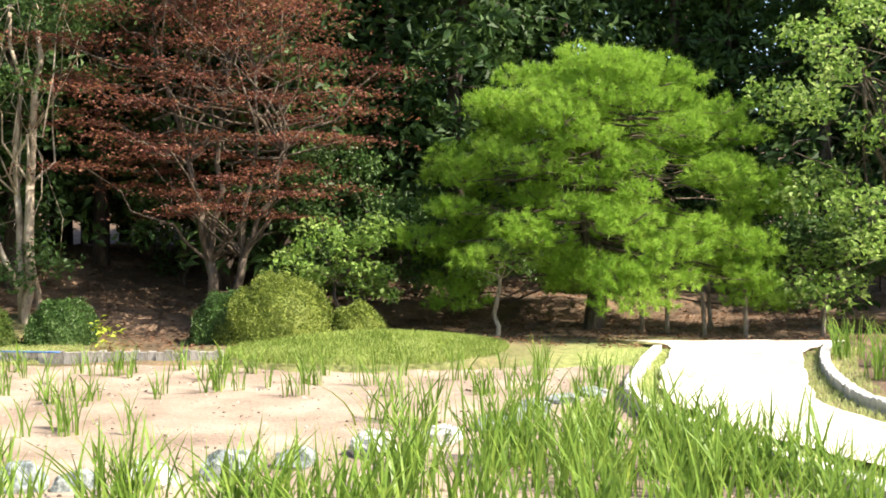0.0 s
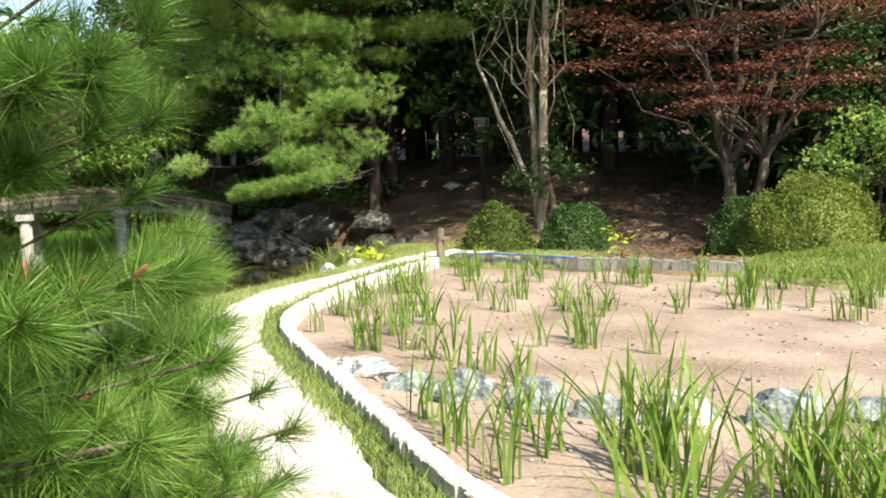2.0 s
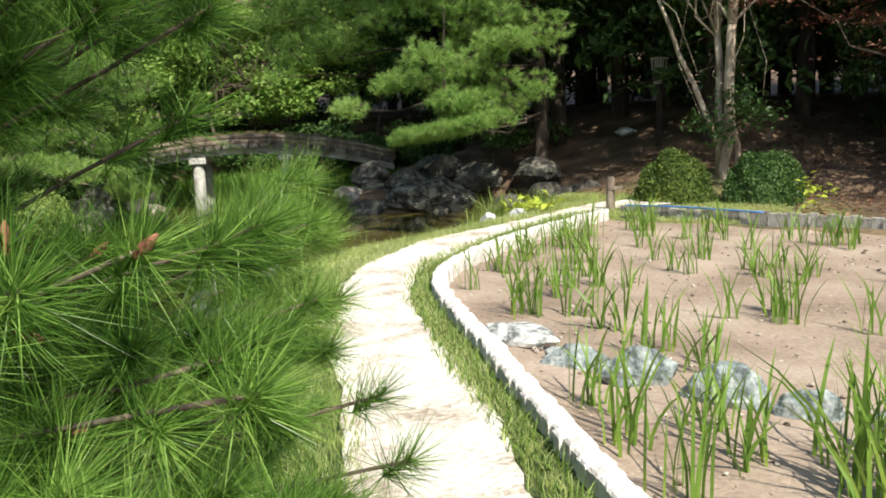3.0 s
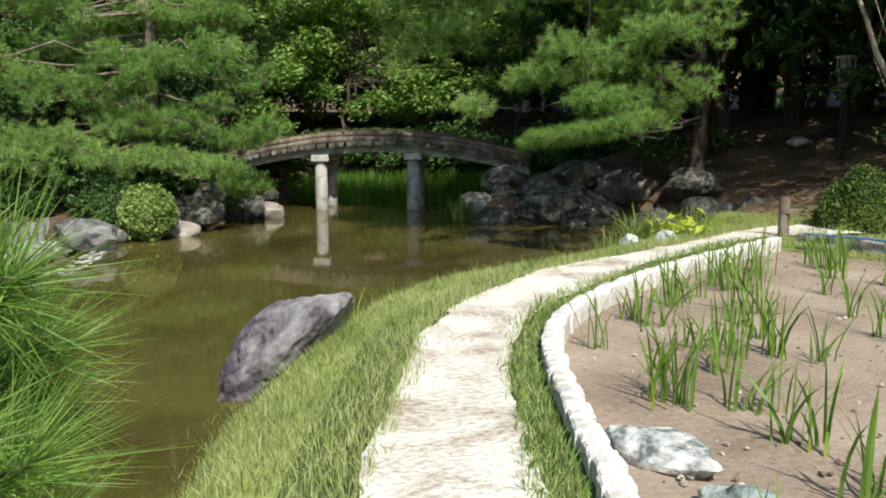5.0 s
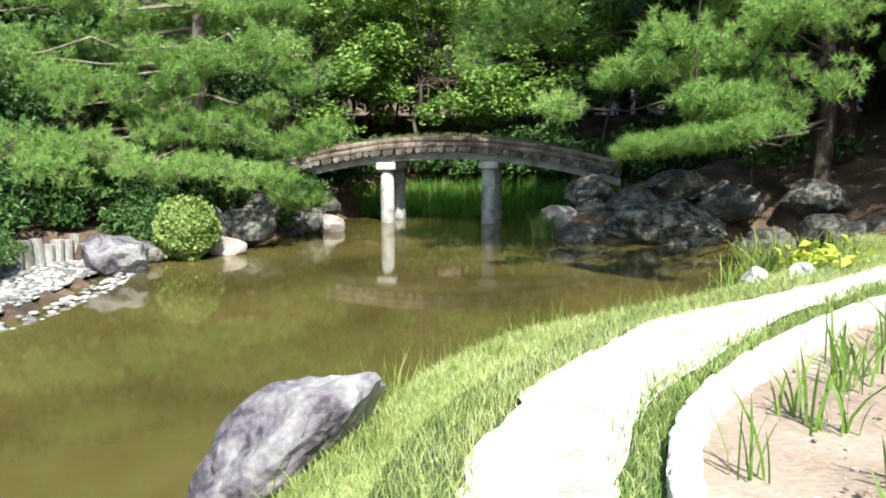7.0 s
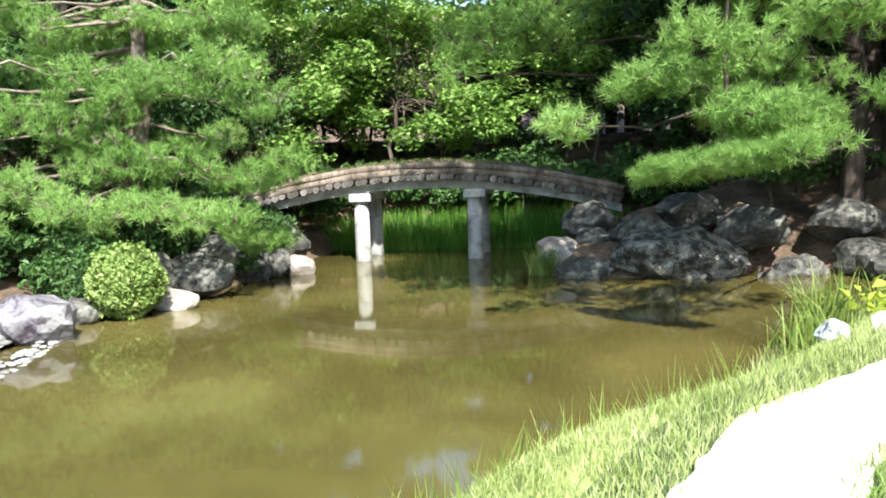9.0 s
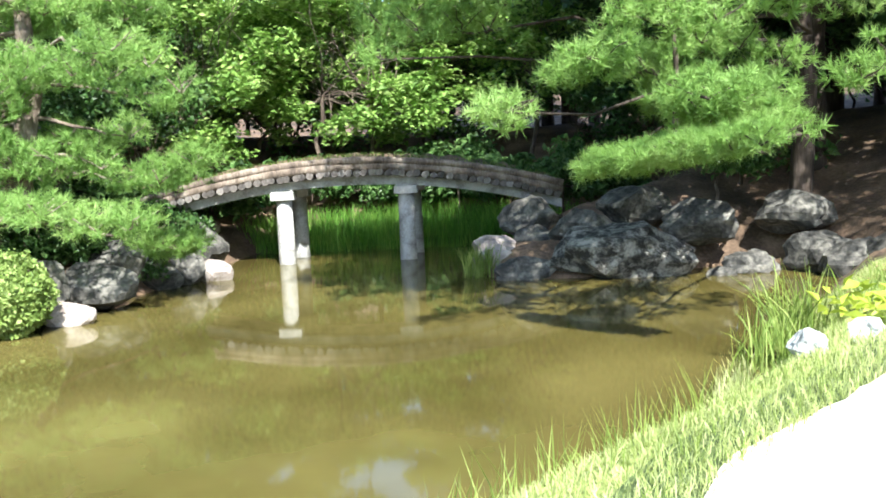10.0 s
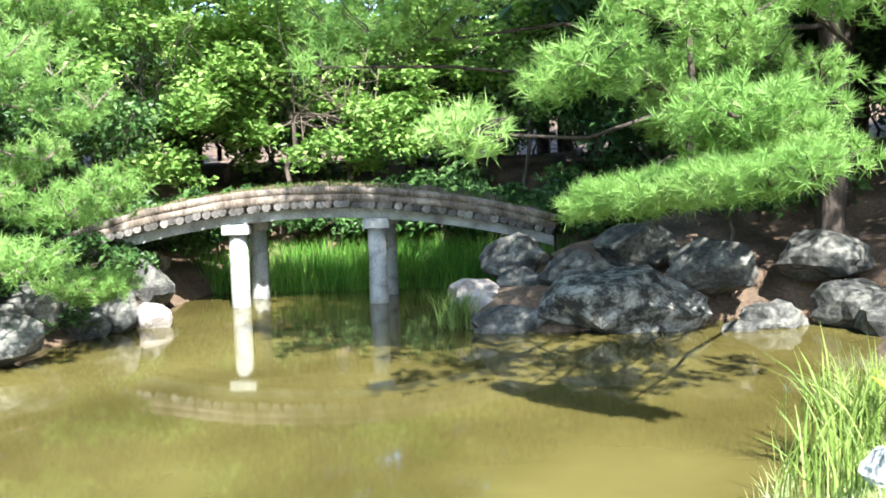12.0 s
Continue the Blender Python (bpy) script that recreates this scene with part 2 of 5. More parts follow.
def needles(centres, axes, per, length, width, spread=1.0):
    """Tufts of needles: at each centre, per thin blades that fan out round the axis."""
    n = len(centres)
    c = np.repeat(centres, per, 0)
    a = np.repeat(axes, per, 0)
    d = normed(a * rng.uniform(0.15, 1.0, (n * per, 1)) + unit(n * per) * spread * 0.8)
    ln = length * rng.uniform(0.7, 1.1, (n * per, 1))
    side = normed(np.cross(d, unit(n * per))) * width / 2
    root = c - a * rng.uniform(0, 0.5, (n * per, 1)) * length
    v = np.stack([root - side, root + side, root + d * ln], 1).reshape(-1, 3)
    return v, np.arange(len(v)).reshape(-1, 3)


def leaves(centres, size, flat=0.5, slim=0.6):
    """One folded diamond leaf at each centre; flat: how far the leaves lie level."""
    n = len(centres)
    up = normed(unit(n) * (1 - flat) + np.array([0, 0, 1.0]) * flat)
    d = normed(np.cross(up, unit(n)))
    s = np.cross(up, d)
    ln = size * rng.uniform(0.6, 1.25, (n, 1))
    v = np.stack([centres - d * ln / 2, centres + s * ln * slim / 2 + up * ln * 0.12, centres + d * ln / 2 - up * ln * 0.1, centres - s * ln * slim / 2 + up * ln * 0.12], 1).reshape(-1, 3)
    return v, np.arange(len(v)).reshape(-1, 4)


def blades(roots, height, width, lean=0.35, segments=3, sag=0.0):
    """Grass or iris blades: tapering strips that bend over; height and width may be arrays."""
    n = len(roots)
    ang = rng.uniform(0, 2 * np.pi, n)
    out = np.stack([np.cos(ang), np.sin(ang), np.zeros(n)], 1)
    face = rng.uniform(0, 2 * np.pi, n)
    side = np.stack([np.cos(face), np.sin(face), np.zeros(n)], 1)
    h = (height * rng.uniform(0.6, 1.15, n))[:, None]
    w = (width * rng.uniform(0.7, 1.2, n))[:, None]
    bend = rng.uniform(0.1, 1.0, (n, 1)) * lean
    rings = []
    for k in range(segments):
        u = k / segments
        p = roots + np.array([0, 0, 1.0]) * h * (u - sag * bend * u ** 3) + out * h * bend * u ** 1.8
        ww = w * (0.75 + 0.5 * u - 0.9 * u * u)
        rings += [p - side * ww / 2, p + side * ww / 2]
    rings.append(roots + np.array([0, 0, 1.0]) * h * (1 - sag * bend) + out * h * bend)
    v = np.stack(rings, 1).reshape(-1, 3)
    k = 2 * segments + 1
    base = np.arange(n)[:, None] * k
    faces = []
    for q in range(segments - 1):
        faces += (base + np.array([[2 * q, 2 * q + 1, 2 * q + 3, 2 * q + 2]])).tolist()
    faces += (base + np.array([[k - 3, k - 2, k - 1]])).tolist()
    return v, faces


def tubes(lines, sides=7):
    """Tapered limbs: each line is a list of (point, radius)."""
    verts, faces = [], []
    for line in lines:
        pts = [Vector(p) for p, _ in line]
        first = len(verts)
        for i, (p, r) in enumerate(line):
            d = (pts[min(i + 1, len(pts) - 1)] - pts[max(i - 1, 0)]).normalized()
            u = d.cross(Vector((0.31, 0.95, 0.05))).normalized()
            w = d.cross(u)
            for k in range(sides):
                a = 2 * math.pi * k / sides
                verts.append(tuple(pts[i] + (u * math.cos(a) + w * math.sin(a)) * r))
        for i in range(len(line) - 1):
            for k in range(sides):
                a, b = first + i * sides + k, first + i * sides + (k + 1) % sides
                faces.append((a, b, b + sides, a + sides))
        faces.append(tuple(range(len(verts) - sides, len(verts))))
    return verts, faces


def limb(a, b, r0, r1, wobble=0.1, n=5):
    a, b = np.array(a, float), np.array(b, float)
    out = []
    for i in range(n + 1):
        u = i / n
        p = a + (b - a) * u + rng.normal(size=3) * wobble * math.sin(math.pi * u) * np.linalg.norm(b - a) * 0.3
        out.append((tuple(p), r0 + (r1 - r0) * u))
    return out


def spline(points, step):
    """Points at about even steps along a smooth curve through the given ones."""
    p = np.array(points, float)
    p = np.vstack([2 * p[0] - p[1], p, 2 * p[-1] - p[-2]])
    out = []
    for i in range(1, len(p) - 2):
        n = max(2, int(np.linalg.norm(p[i + 1] - p[i]) / 0.05))
        for u in np.arange(n) / n:
            out.append(0.5 * (2 * p[i] + (p[i + 1] - p[i - 1]) * u + (2 * p[i - 1] - 5 * p[i] + 4 * p[i + 1] - p[i + 2]) * u * u + (3 * p[i] - p[i - 1] - 3 * p[i + 1] + p[i + 2]) * u ** 3))
    out.append(p[-2])
    out = np.array(out)
    d = np.r_[0, np.cumsum(np.linalg.norm(np.diff(out, axis=0), axis=1))]
    q = np.linspace(0, d[-1], max(2, round(d[-1] / step) + 1))
    return np.stack([np.interp(q, d, out[:, k]) for k in range(out.shape[1])], 1)


def inside(poly, x, y):
    poly = np.asarray(poly)
    r = np.zeros(np.shape(x), bool)
    for (x0, y0), (x1, y1) in zip(poly, np.roll(poly, -1, 0)):
        hit = (y0 > y) != (y1 > y)
        r ^= hit & (x < (x1 - x0) * (y - y0) / (y1 - y0 + 1e-12) + x0)
    return r


def away(poly, x, y, closed=True):
    poly = np.asarray(poly)
    best = np.full(np.shape(x), 1e9)
    ends = np.roll(poly, -1, 0) if closed else poly[1:]
    for (x0, y0), (x1, y1) in zip(poly, ends):
        dx, dy = x1 - x0, y1 - y0
        u = np.clip(((x - x0) * dx + (y - y0) * dy) / (dx * dx + dy * dy + 1e-12), 0, 1)
        best = np.minimum(best, np.hypot(x - x0 - u * dx, y - y0 - u * dy))
    return best


def smooth01(v):
    v = np.clip(v, 0, 1)
    return v * v * (3 - 2 * v)


# ---------------------------------------------------------------- plan
WATER_Z = -0.45
KERB_LINE = spline([(2.6, 4.6), (1.6, 3.6), (0.2, 3.3), (-1.3, 3.75), (-2.5, 4.45), (-3.45, 5.17), (-4.3, 5.84), (-5.1, 6.45), (-5.7, 6.95), (-6.12, 7.42), (-6.47, 8.0), (-6.82, 8.9), (-7.1, 9.9), (-7.32, 11.0), (-7.5, 12.2)], 0.095)
KERB_RIGHT = spline([(2.6, 4.6), (2.72, 5.4), (2.45, 6.2), (2.15, 7.1), (1.95, 8.3), (2.02, 9.5), (2.4, 10.8), (2.8, 12.0), (3.2, 13.1)], 0.095)
KERB_OUTER = spline([(6.0, 13.6), (5.4, 12.4), (4.85, 11.1), (4.35, 9.5), (4.2, 8.3), (4.5, 6.5), (5.6, 5.0)], 0.095)
BED = np.vstack([KERB_LINE, spline([(-7.5, 12.2), (-5.6, 12.35), (-3.2, 12.3), (-2.2, 11.75), (-0.8, 11.55), (1.4, 11.9), (2.7, 11.9)], 0.3), KERB_RIGHT[::-1][13:]])
PATH_R = spline([(2.3, 3.0), (1.4, 2.6), (0.2, 2.5), (-1.2, 3.2), (-2.5, 4.1), (-3.6, 5.0), (-4.1, 5.37), (-4.8, 5.9), (-5.55, 6.48), (-6.1, 7.08), (-6.62, 7.75), (-7.0, 8.66), (-7.4, 9.8), (-7.65, 10.9), (-7.8, 12.0), (-7.75, 13.0), (-7.3, 13.8)], 0.12)
PATH_L = spline([(2.6, 1.9), (1.5, 1.5), (0.0, 1.5), (-1.7, 2.5), (-3.0, 3.55), (-4.1, 4.55), (-5.03, 5.28), (-5.82, 5.97), (-6.65, 6.75), (-7.26, 7.7), (-7.82, 8.95), (-7.97, 10.0), (-8.12, 11.3), (-8.33, 12.4), (-8.4, 13.5), (-8.2, 14.4)], 0.12)
POND = spline([(-4.6, 1.0), (-5.1, 3.2), (-5.85, 4.5), (-6.4, 4.95), (-7.0, 5.4), (-8.22, 6.8), (-8.78, 7.85), (-8.98, 9.0), (-9.05, 10.0), (-9.3, 11.2), (-9.7, 12.4), (-10.2, 13.6), (-10.9, 15.4), (-11.6, 16.6), (-12.4, 16.5), (-12.9, 15.5), (-13.6, 14.2), (-14.7, 13.6), (-15.9, 14.9), (-16.8, 17.0), (-19.3, 18.0), (-20.6, 16.2), (-20.2, 13.8), (-19.1, 12.2), (-17.2, 10.2), (-16.75, 8.8), (-16.2, 7.9), (-15.2, 7.3), (-13.0, 5.9), (-12.2, 4.9), (-11.5, 2.5), (-11.2, -1.0), (-9.0, -4.0), (-5.8, -3.0), (-4.6, 1.0)], 0.25)[:-1]
FLAT = [(-13, -60), (-20, -10), (-20.5, 4), (-17.6, 7.2), (-18.6, 10.2), (-20.8, 13), (-21.2, 17), (-17, 18.6), (-15.6, 15.4), (-14.6, 14.6), (-12.6, 17.0), (-10.8, 16.6), (-8.6, 15.6), (-5, 16.6), (0, 19.5), (12, 21), (40, 20), (40, -60)]

BEACH = [(-15.5, 7.2), (-14.0, 6.2), (-12.9, 5.5), (-12.0, 4.6), (-11.4, 2.0), (-13.4, 1.0), (-14.9, 4.4), (-16.4, 6.6)]


def ground_z(x, y):
    x, y = np.asarray(x, float), np.asarray(y, float)
    d = away(FLAT, x, y)
    out = ~inside(FLAT, x, y)
    z = np.where(out, 0.35 * smooth01(d / 0.8) + 1.35 * smooth01((d - 0.3) / (4.5 + 5.0 * smooth01((x + 11) / 5))), 0.0)
    z = z + np.where(out, 11.0 * smooth01((d - 11) / 45), 0.0)
    z = np.where(inside(BEACH, x, y), -0.48, z)
    dw = away(POND, x, y)
    wet = inside(POND, x, y)
    z = np.where(wet, WATER_Z - 0.05 - 0.7 * smooth01(dw / 1.5), np.minimum(z, WATER_Z - 0.05 + (z - WATER_Z + 0.05) * smooth01((dw + 0.05) / 0.75) + z * 0))
    lawn = np.exp(-(((x + 1.0) / 2.0) ** 2 + ((y - 13.4) / 1.5) ** 2)) * 0.28
    return np.where(inside(BED, x, y), -0.12, z + np.where(wet, 0, lawn))


def grid_lines(lo, hi, fine, far):
    mid = np.arange(lo, hi + fine / 2, fine)
    grow = np.cumsum(0.6 * 1.22 ** np.arange(26))
    grow = grow[grow < far]
    return np.r_[lo - grow[::-1], mid, hi + grow]


# ---------------------------------------------------------------- ground, water, path, bed
gx, gy = grid_lines(-24, 8, 0.22, 400), grid_lines(-3, 23, 0.22, 400)
GX, GY = np.meshgrid(gx, gy)
GZ = ground_z(GX, GY)
near = (np.abs(GX + 8) < 18) & (np.abs(GY - 10) < 15)
GZ = GZ + np.where(near & ~inside(BED, GX, GY), 0.03 * np.sin(GX * 3.1 + np.cos(GY * 2.3)) * np.cos(GY * 2.7) - 0.03, 0)
on_path = inside(np.vstack([PATH_R, PATH_L[::-1]]), GX, GY)
GZ = np.where(on_path | (away(KERB_LINE, GX, GY, False) < 0.25), np.minimum(GZ, -0.04), GZ)
nx, ny = len(gx), len(gy)
idx = np.arange(nx * ny).reshape(ny, nx)
quads = np.stack([idx[:-1, :-1], idx[:-1, 1:], idx[1:, 1:], idx[1:, :-1]], -1).reshape(-1, 4)
me = mesh_np("ground", np.stack([GX, GY, GZ], -1).reshape(-1, 3), quads, M_GROUND, True)
turf = np.clip(1.2 - np.minimum(away(np.vstack([PATH_R, PATH_L[::-1]]), GX, GY), away(KERB_RIGHT, GX, GY, False)) / 2.2, 0, 1)
turf = np.maximum(turf, np.exp(-(((GX + 1.1) / 1.8) ** 2 + ((GY - 13.2) / 1.7) ** 2)) * 1.6).clip(0, 1) * (GZ > WATER_Z)
turf = np.maximum(turf, (GY < 3) * 0.8)
me.attributes.new("turf", "FLOAT", "POINT").data.foreach_set("value", turf.reshape(-1).astype(np.float32))
tagged(new("ground", me), "turf bank and brown leaf-strewn woodland floor", "ground", kind="structure")

me = mesh_np("water", [(*p, WATER_Z) for p in [(-24, -8), (-3.5, -8), (-3.5, 3.5), (-9, 20), (-24, 20)]], [(0, 1, 2, 3, 4)], M_WATER)
tagged(new("water", me), "still murky olive-brown pond water", "water", kind="structure")


def sheet(name, outline, z, mat, label, category, cell=0.12, rough=0.012, fray=0.0):
    """A level sheet with uneven relief, cut to an outline and fine enough to undulate; its edge frays a little."""
    o = np.asarray(outline, float)
    if fray:
        o = o + rng.normal(size=o.shape) * fray + np.array([(noise.noise((x * 1.7, y * 1.7, 3)) + 0.5 * noise.noise((x * 5, y * 5, 8)), noise.noise((x * 1.7, y * 1.7, 9)) + 0.5 * noise.noise((x * 5, y * 5, 5))) for x, y in o]) * 0.055
    bm = bmesh.new()
    vs = [bm.verts.new((x, y, z)) for x, y in o]
    face = bm.faces.new(vs)
    x0, y0, x1, y1 = o[:, 0].min(), o[:, 1].min(), o[:, 0].max(), o[:, 1].max()
    for k in range(1, int((x1 - x0) / cell)):
        bmesh.ops.bisect_plane(bm, geom=bm.verts[:] + bm.edges[:] + bm.faces[:], plane_co=(x0 + k * cell, 0, 0), plane_no=(1, 0, 0))
    for k in range(1, int((y1 - y0) / cell)):
        bmesh.ops.bisect_plane(bm, geom=bm.verts[:] + bm.edges[:] + bm.faces[:], plane_co=(0, y0 + k * cell, 0), plane_no=(0, 1, 0))
    bmesh.ops.triangulate(bm, faces=bm.faces[:])
    for v in bm.verts:
        v.co.z += rough * (noise.noise(v.co * 3.0) + 0.6 * noise.noise(v.co * 9.0))
    if bm.faces and bm.faces[:][0].normal.z < 0:
        bmesh.ops.reverse_faces(bm, faces=bm.faces[:])
    ob = new(name, mesh_bm(name, bm, mat, True))
    return tagged(ob, label, category, kind="structure")


sheet("soil", BED, -0.05, M_SOIL, "dry pinkish-brown sandy soil of the iris bed", "soil", cell=0.3, rough=0.035)
sheet("path", np.vstack([PATH_R, PATH_L[::-1]]), 0.035, M_PATH, "narrow pale trodden gravel footpath", "path", cell=0.4, rough=0.015, fray=0.006)
side = np.gradient(PATH_R, axis=0)
under_path = PATH_R + np.stack([-side[:, 1], side[:, 0]], 1) / np.linalg.norm(side, axis=1)[:, None] * 0.14
sheet("turf_strip", np.vstack([KERB_LINE[KERB_LINE[:, 1] < 12.1][24:], under_path[under_path[:, 1] < 12.1][::-1][:-10]]), 0.008, M_STRIP, "strip of earth under the turf beside the kerb", "turf", cell=0.4, rough=0.004)
side = np.gradient(PATH_L, axis=0)
side = np.stack([-side[:, 1], side[:, 0]], 1) / np.linalg.norm(side, axis=1)[:, None]
sheet("turf_margin", np.vstack([PATH_L + side * 0.32, (PATH_L - side * 0.14)[::-1]]), 0.004, M_STRIP, "strip of earth under the bank grass beside the path", "turf", cell=0.4, rough=0.004)
RIGHT_PATH = np.vstack([spline([(2.3, 1.8), (3.2, 3.6), (3.05, 6.0), (2.5, 7.4), (2.3, 9.0), (2.75, 11.0), (3.5, 13.6), (2.9, 14.4)], 0.2), spline([(6.6, 14.2), (5.3, 12.8), (4.35, 10.5), (3.75, 8.8), (3.85, 7.6), (4.4, 5.4), (4.9, 2.0)], 0.2)])
sheet("path_right", RIGHT_PATH, 0.03, M_PATH, "wide sunlit pale gravel path", "path", cell=0.5, rough=0.015, fray=0.006)


# ---------------------------------------------------------------- kerbs of small upright blocks
def block_mesh(name, w, d, h, bevel, mat):
    bm = bmesh.new()
    bmesh.ops.create_cube(bm, size=1)
    for v in bm.verts:
        v.co = Vector((v.co.x * w, v.co.y * d, (v.co.z - 0.5) * h))
    top = [e for e in bm.edges if all(v.co.z > -0.01 for v in e.verts)]
    bmesh.ops.bevel(bm, geom=top, offset=bevel, segments=1, affect="EDGES")
    return mesh_bm(name, bm, mat)


def kerb(line, label, top=0.095, height=0.32):
    root = thing("kerb", Matrix(), label, "kerb", kind="structure")
    shapes = [block_mesh("kerb_block", 0.092 + 0.002 * k, 0.105 + 0.01 * k, height, 0.011, M_KERB) for k in range(3)]
    for i, (a, b) in enumerate(zip(line[:-1], line[1:])):
        c = (a + b) / 2
        yaw = math.degrees(math.atan2(b[1] - a[1], b[0] - a[0]))
        part("kerb_block", shapes[i % 3], root, m=pose(c[0] + rng.normal() * 0.004, c[1] + rng.normal() * 0.004, top + rng.normal() * 0.005, rng.normal() * 0.8, rng.normal() * 0.7, yaw + rng.normal() * 1.5))


kerb(KERB_LINE, "pale concrete block edging round the iris bed")
kerb(KERB_RIGHT, "pale concrete edging between iris bed and wide path")
kerb(KERB_OUTER, "pale curved concrete edging beside the wide path")


# ---------------------------------------------------------------- rocks
def rock(name, at, size, yaw, mat, label, category="rock", group="", seed=0, facets=7, rough=0.16, tilt=0.0, levels=3, rise=0.0):
    r = np.random.default_rng(seed)
    bm = bmesh.new()
    bmesh.ops.create_icosphere(bm, subdivisions=levels, radius=1)
    cuts = r.normal(size=(facets, 3))
    cuts /= np.linalg.norm(cuts, axis=1)[:, None]
    depth = r.uniform(0.62, 0.85, facets)
    off = Vector(r.uniform(-50, 50, 3))
    for v in bm.verts:
        p = v.co.copy()
        for c, d in zip(cuts, depth):
            k = p.dot(Vector(c))
            if k > d:
                p -= Vector(c) * (k - d) * 0.9
        p *= 1 + rough * (noise.noise(v.co * 1.7 + off) + 0.5 * noise.noise(v.co * 4.3 + off) + 0.25 * noise.noise(v.co * 9.0 + off))
        v.co = Vector((p.x * size[0] / 2, p.y * size[1] / 2, p.z * size[2] / 2))
    ob = new(name, mesh_bm(name, bm, mat, False))
    ob.matrix_basis = pose(*at, 0, 0, yaw) @ pose(0, 0, 0, tilt, rise, 0)
    return tagged(ob, label, category, group)


# the boulder on the bank
rock("boulder", (-7.40, 6.12, -0.15), (1.15, 0.68, 0.62), 56, M_ROCK, "large purple-grey angular boulder at the water's edge", seed=14, facets=14, rough=0.15, tilt=-12, rise=-36, levels=4)

# row of stones across the bed
ROW = [(-4.4, 6.28, 0.62, 0.34, 0.26), (-3.86, 6.08, 0.46, 0.26, 0.22), (-3.4, 6.02, 0.44, 0.28, 0.36), (-2.93, 6.0, 0.5, 0.3, 0.36), (-2.5, 6.02, 0.36, 0.28, 0.26), (-2.05, 6.05, 0.54, 0.32, 0.34), (-1.55, 6.3, 0.5, 0.35, 0.36), (-1.1, 6.6, 0.36, 0.3, 0.3), (-0.55, 6.98, 0.46, 0.34, 0.42), (-0.05, 7.35, 0.5, 0.36, 0.3), (0.45, 7.9, 0.55, 0.4, 0.28), (0.85, 8.5, 0.6, 0.4, 0.3), (1.25, 9.2, 0.5, 0.4, 0.24), (1.65, 9.65, 0.4, 0.4, 0.2)]
for i, (x, y, w, d, h) in enumerate(ROW):
    rock("stone", (x, y, -0.07 + h * 0.16), (w, d * 0.9, h * 0.85), (10 if x < -2 else 35) + i * 7 % 20, M_STONE if i in (0, 5, 8, 9) else M_STONE_BLUE, "pale grey rough stone set in the bed's dividing row" if i in (0, 5, 8, 9) else "blue-grey rough stone set in the bed's dividing row", "stone", "stones dividing the bed", seed=40 + i, levels=3, rough=0.22, facets=11)
for i, (x, y, w) in enumerate([(-8.73, 11.2, 0.30), (-8.62, 11.75, 0.30)]):
    rock("stone", (x, y, 0.0), (w * 0.9, w * 0.75, 0.2), i * 40, M_STONE, "white rounded stone in the grass by the path", "stone", "white stones by the path", seed=60 + i)

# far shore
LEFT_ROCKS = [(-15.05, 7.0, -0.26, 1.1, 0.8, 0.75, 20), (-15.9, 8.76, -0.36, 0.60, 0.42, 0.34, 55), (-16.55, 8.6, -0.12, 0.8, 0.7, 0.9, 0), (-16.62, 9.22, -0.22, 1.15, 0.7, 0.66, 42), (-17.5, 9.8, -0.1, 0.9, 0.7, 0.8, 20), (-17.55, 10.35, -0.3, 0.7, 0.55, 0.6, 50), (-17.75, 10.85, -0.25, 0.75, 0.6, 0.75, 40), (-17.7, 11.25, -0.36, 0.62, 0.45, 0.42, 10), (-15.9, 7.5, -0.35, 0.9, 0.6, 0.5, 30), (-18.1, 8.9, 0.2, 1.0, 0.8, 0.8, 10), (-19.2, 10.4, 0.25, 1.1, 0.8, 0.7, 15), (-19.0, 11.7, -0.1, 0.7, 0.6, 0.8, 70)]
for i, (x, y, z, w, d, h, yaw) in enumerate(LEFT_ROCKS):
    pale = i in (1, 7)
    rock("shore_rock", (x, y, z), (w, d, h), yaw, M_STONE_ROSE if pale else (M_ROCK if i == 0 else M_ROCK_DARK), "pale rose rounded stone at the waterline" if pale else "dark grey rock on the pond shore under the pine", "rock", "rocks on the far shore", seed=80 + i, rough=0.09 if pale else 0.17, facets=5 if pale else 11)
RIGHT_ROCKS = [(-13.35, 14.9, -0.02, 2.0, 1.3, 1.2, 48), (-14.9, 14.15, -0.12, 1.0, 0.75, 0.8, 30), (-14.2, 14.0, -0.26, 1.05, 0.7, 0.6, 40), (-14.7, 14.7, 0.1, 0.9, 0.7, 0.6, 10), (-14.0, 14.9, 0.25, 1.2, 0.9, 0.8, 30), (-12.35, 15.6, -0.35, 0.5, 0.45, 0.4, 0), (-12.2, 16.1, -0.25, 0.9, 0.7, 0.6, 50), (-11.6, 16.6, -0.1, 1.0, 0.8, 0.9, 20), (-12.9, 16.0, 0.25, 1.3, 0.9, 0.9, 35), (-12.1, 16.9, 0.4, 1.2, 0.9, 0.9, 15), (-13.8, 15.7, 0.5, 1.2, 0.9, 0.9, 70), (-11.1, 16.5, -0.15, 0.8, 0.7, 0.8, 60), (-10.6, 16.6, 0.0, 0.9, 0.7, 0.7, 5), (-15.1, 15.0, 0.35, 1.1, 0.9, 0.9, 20)]
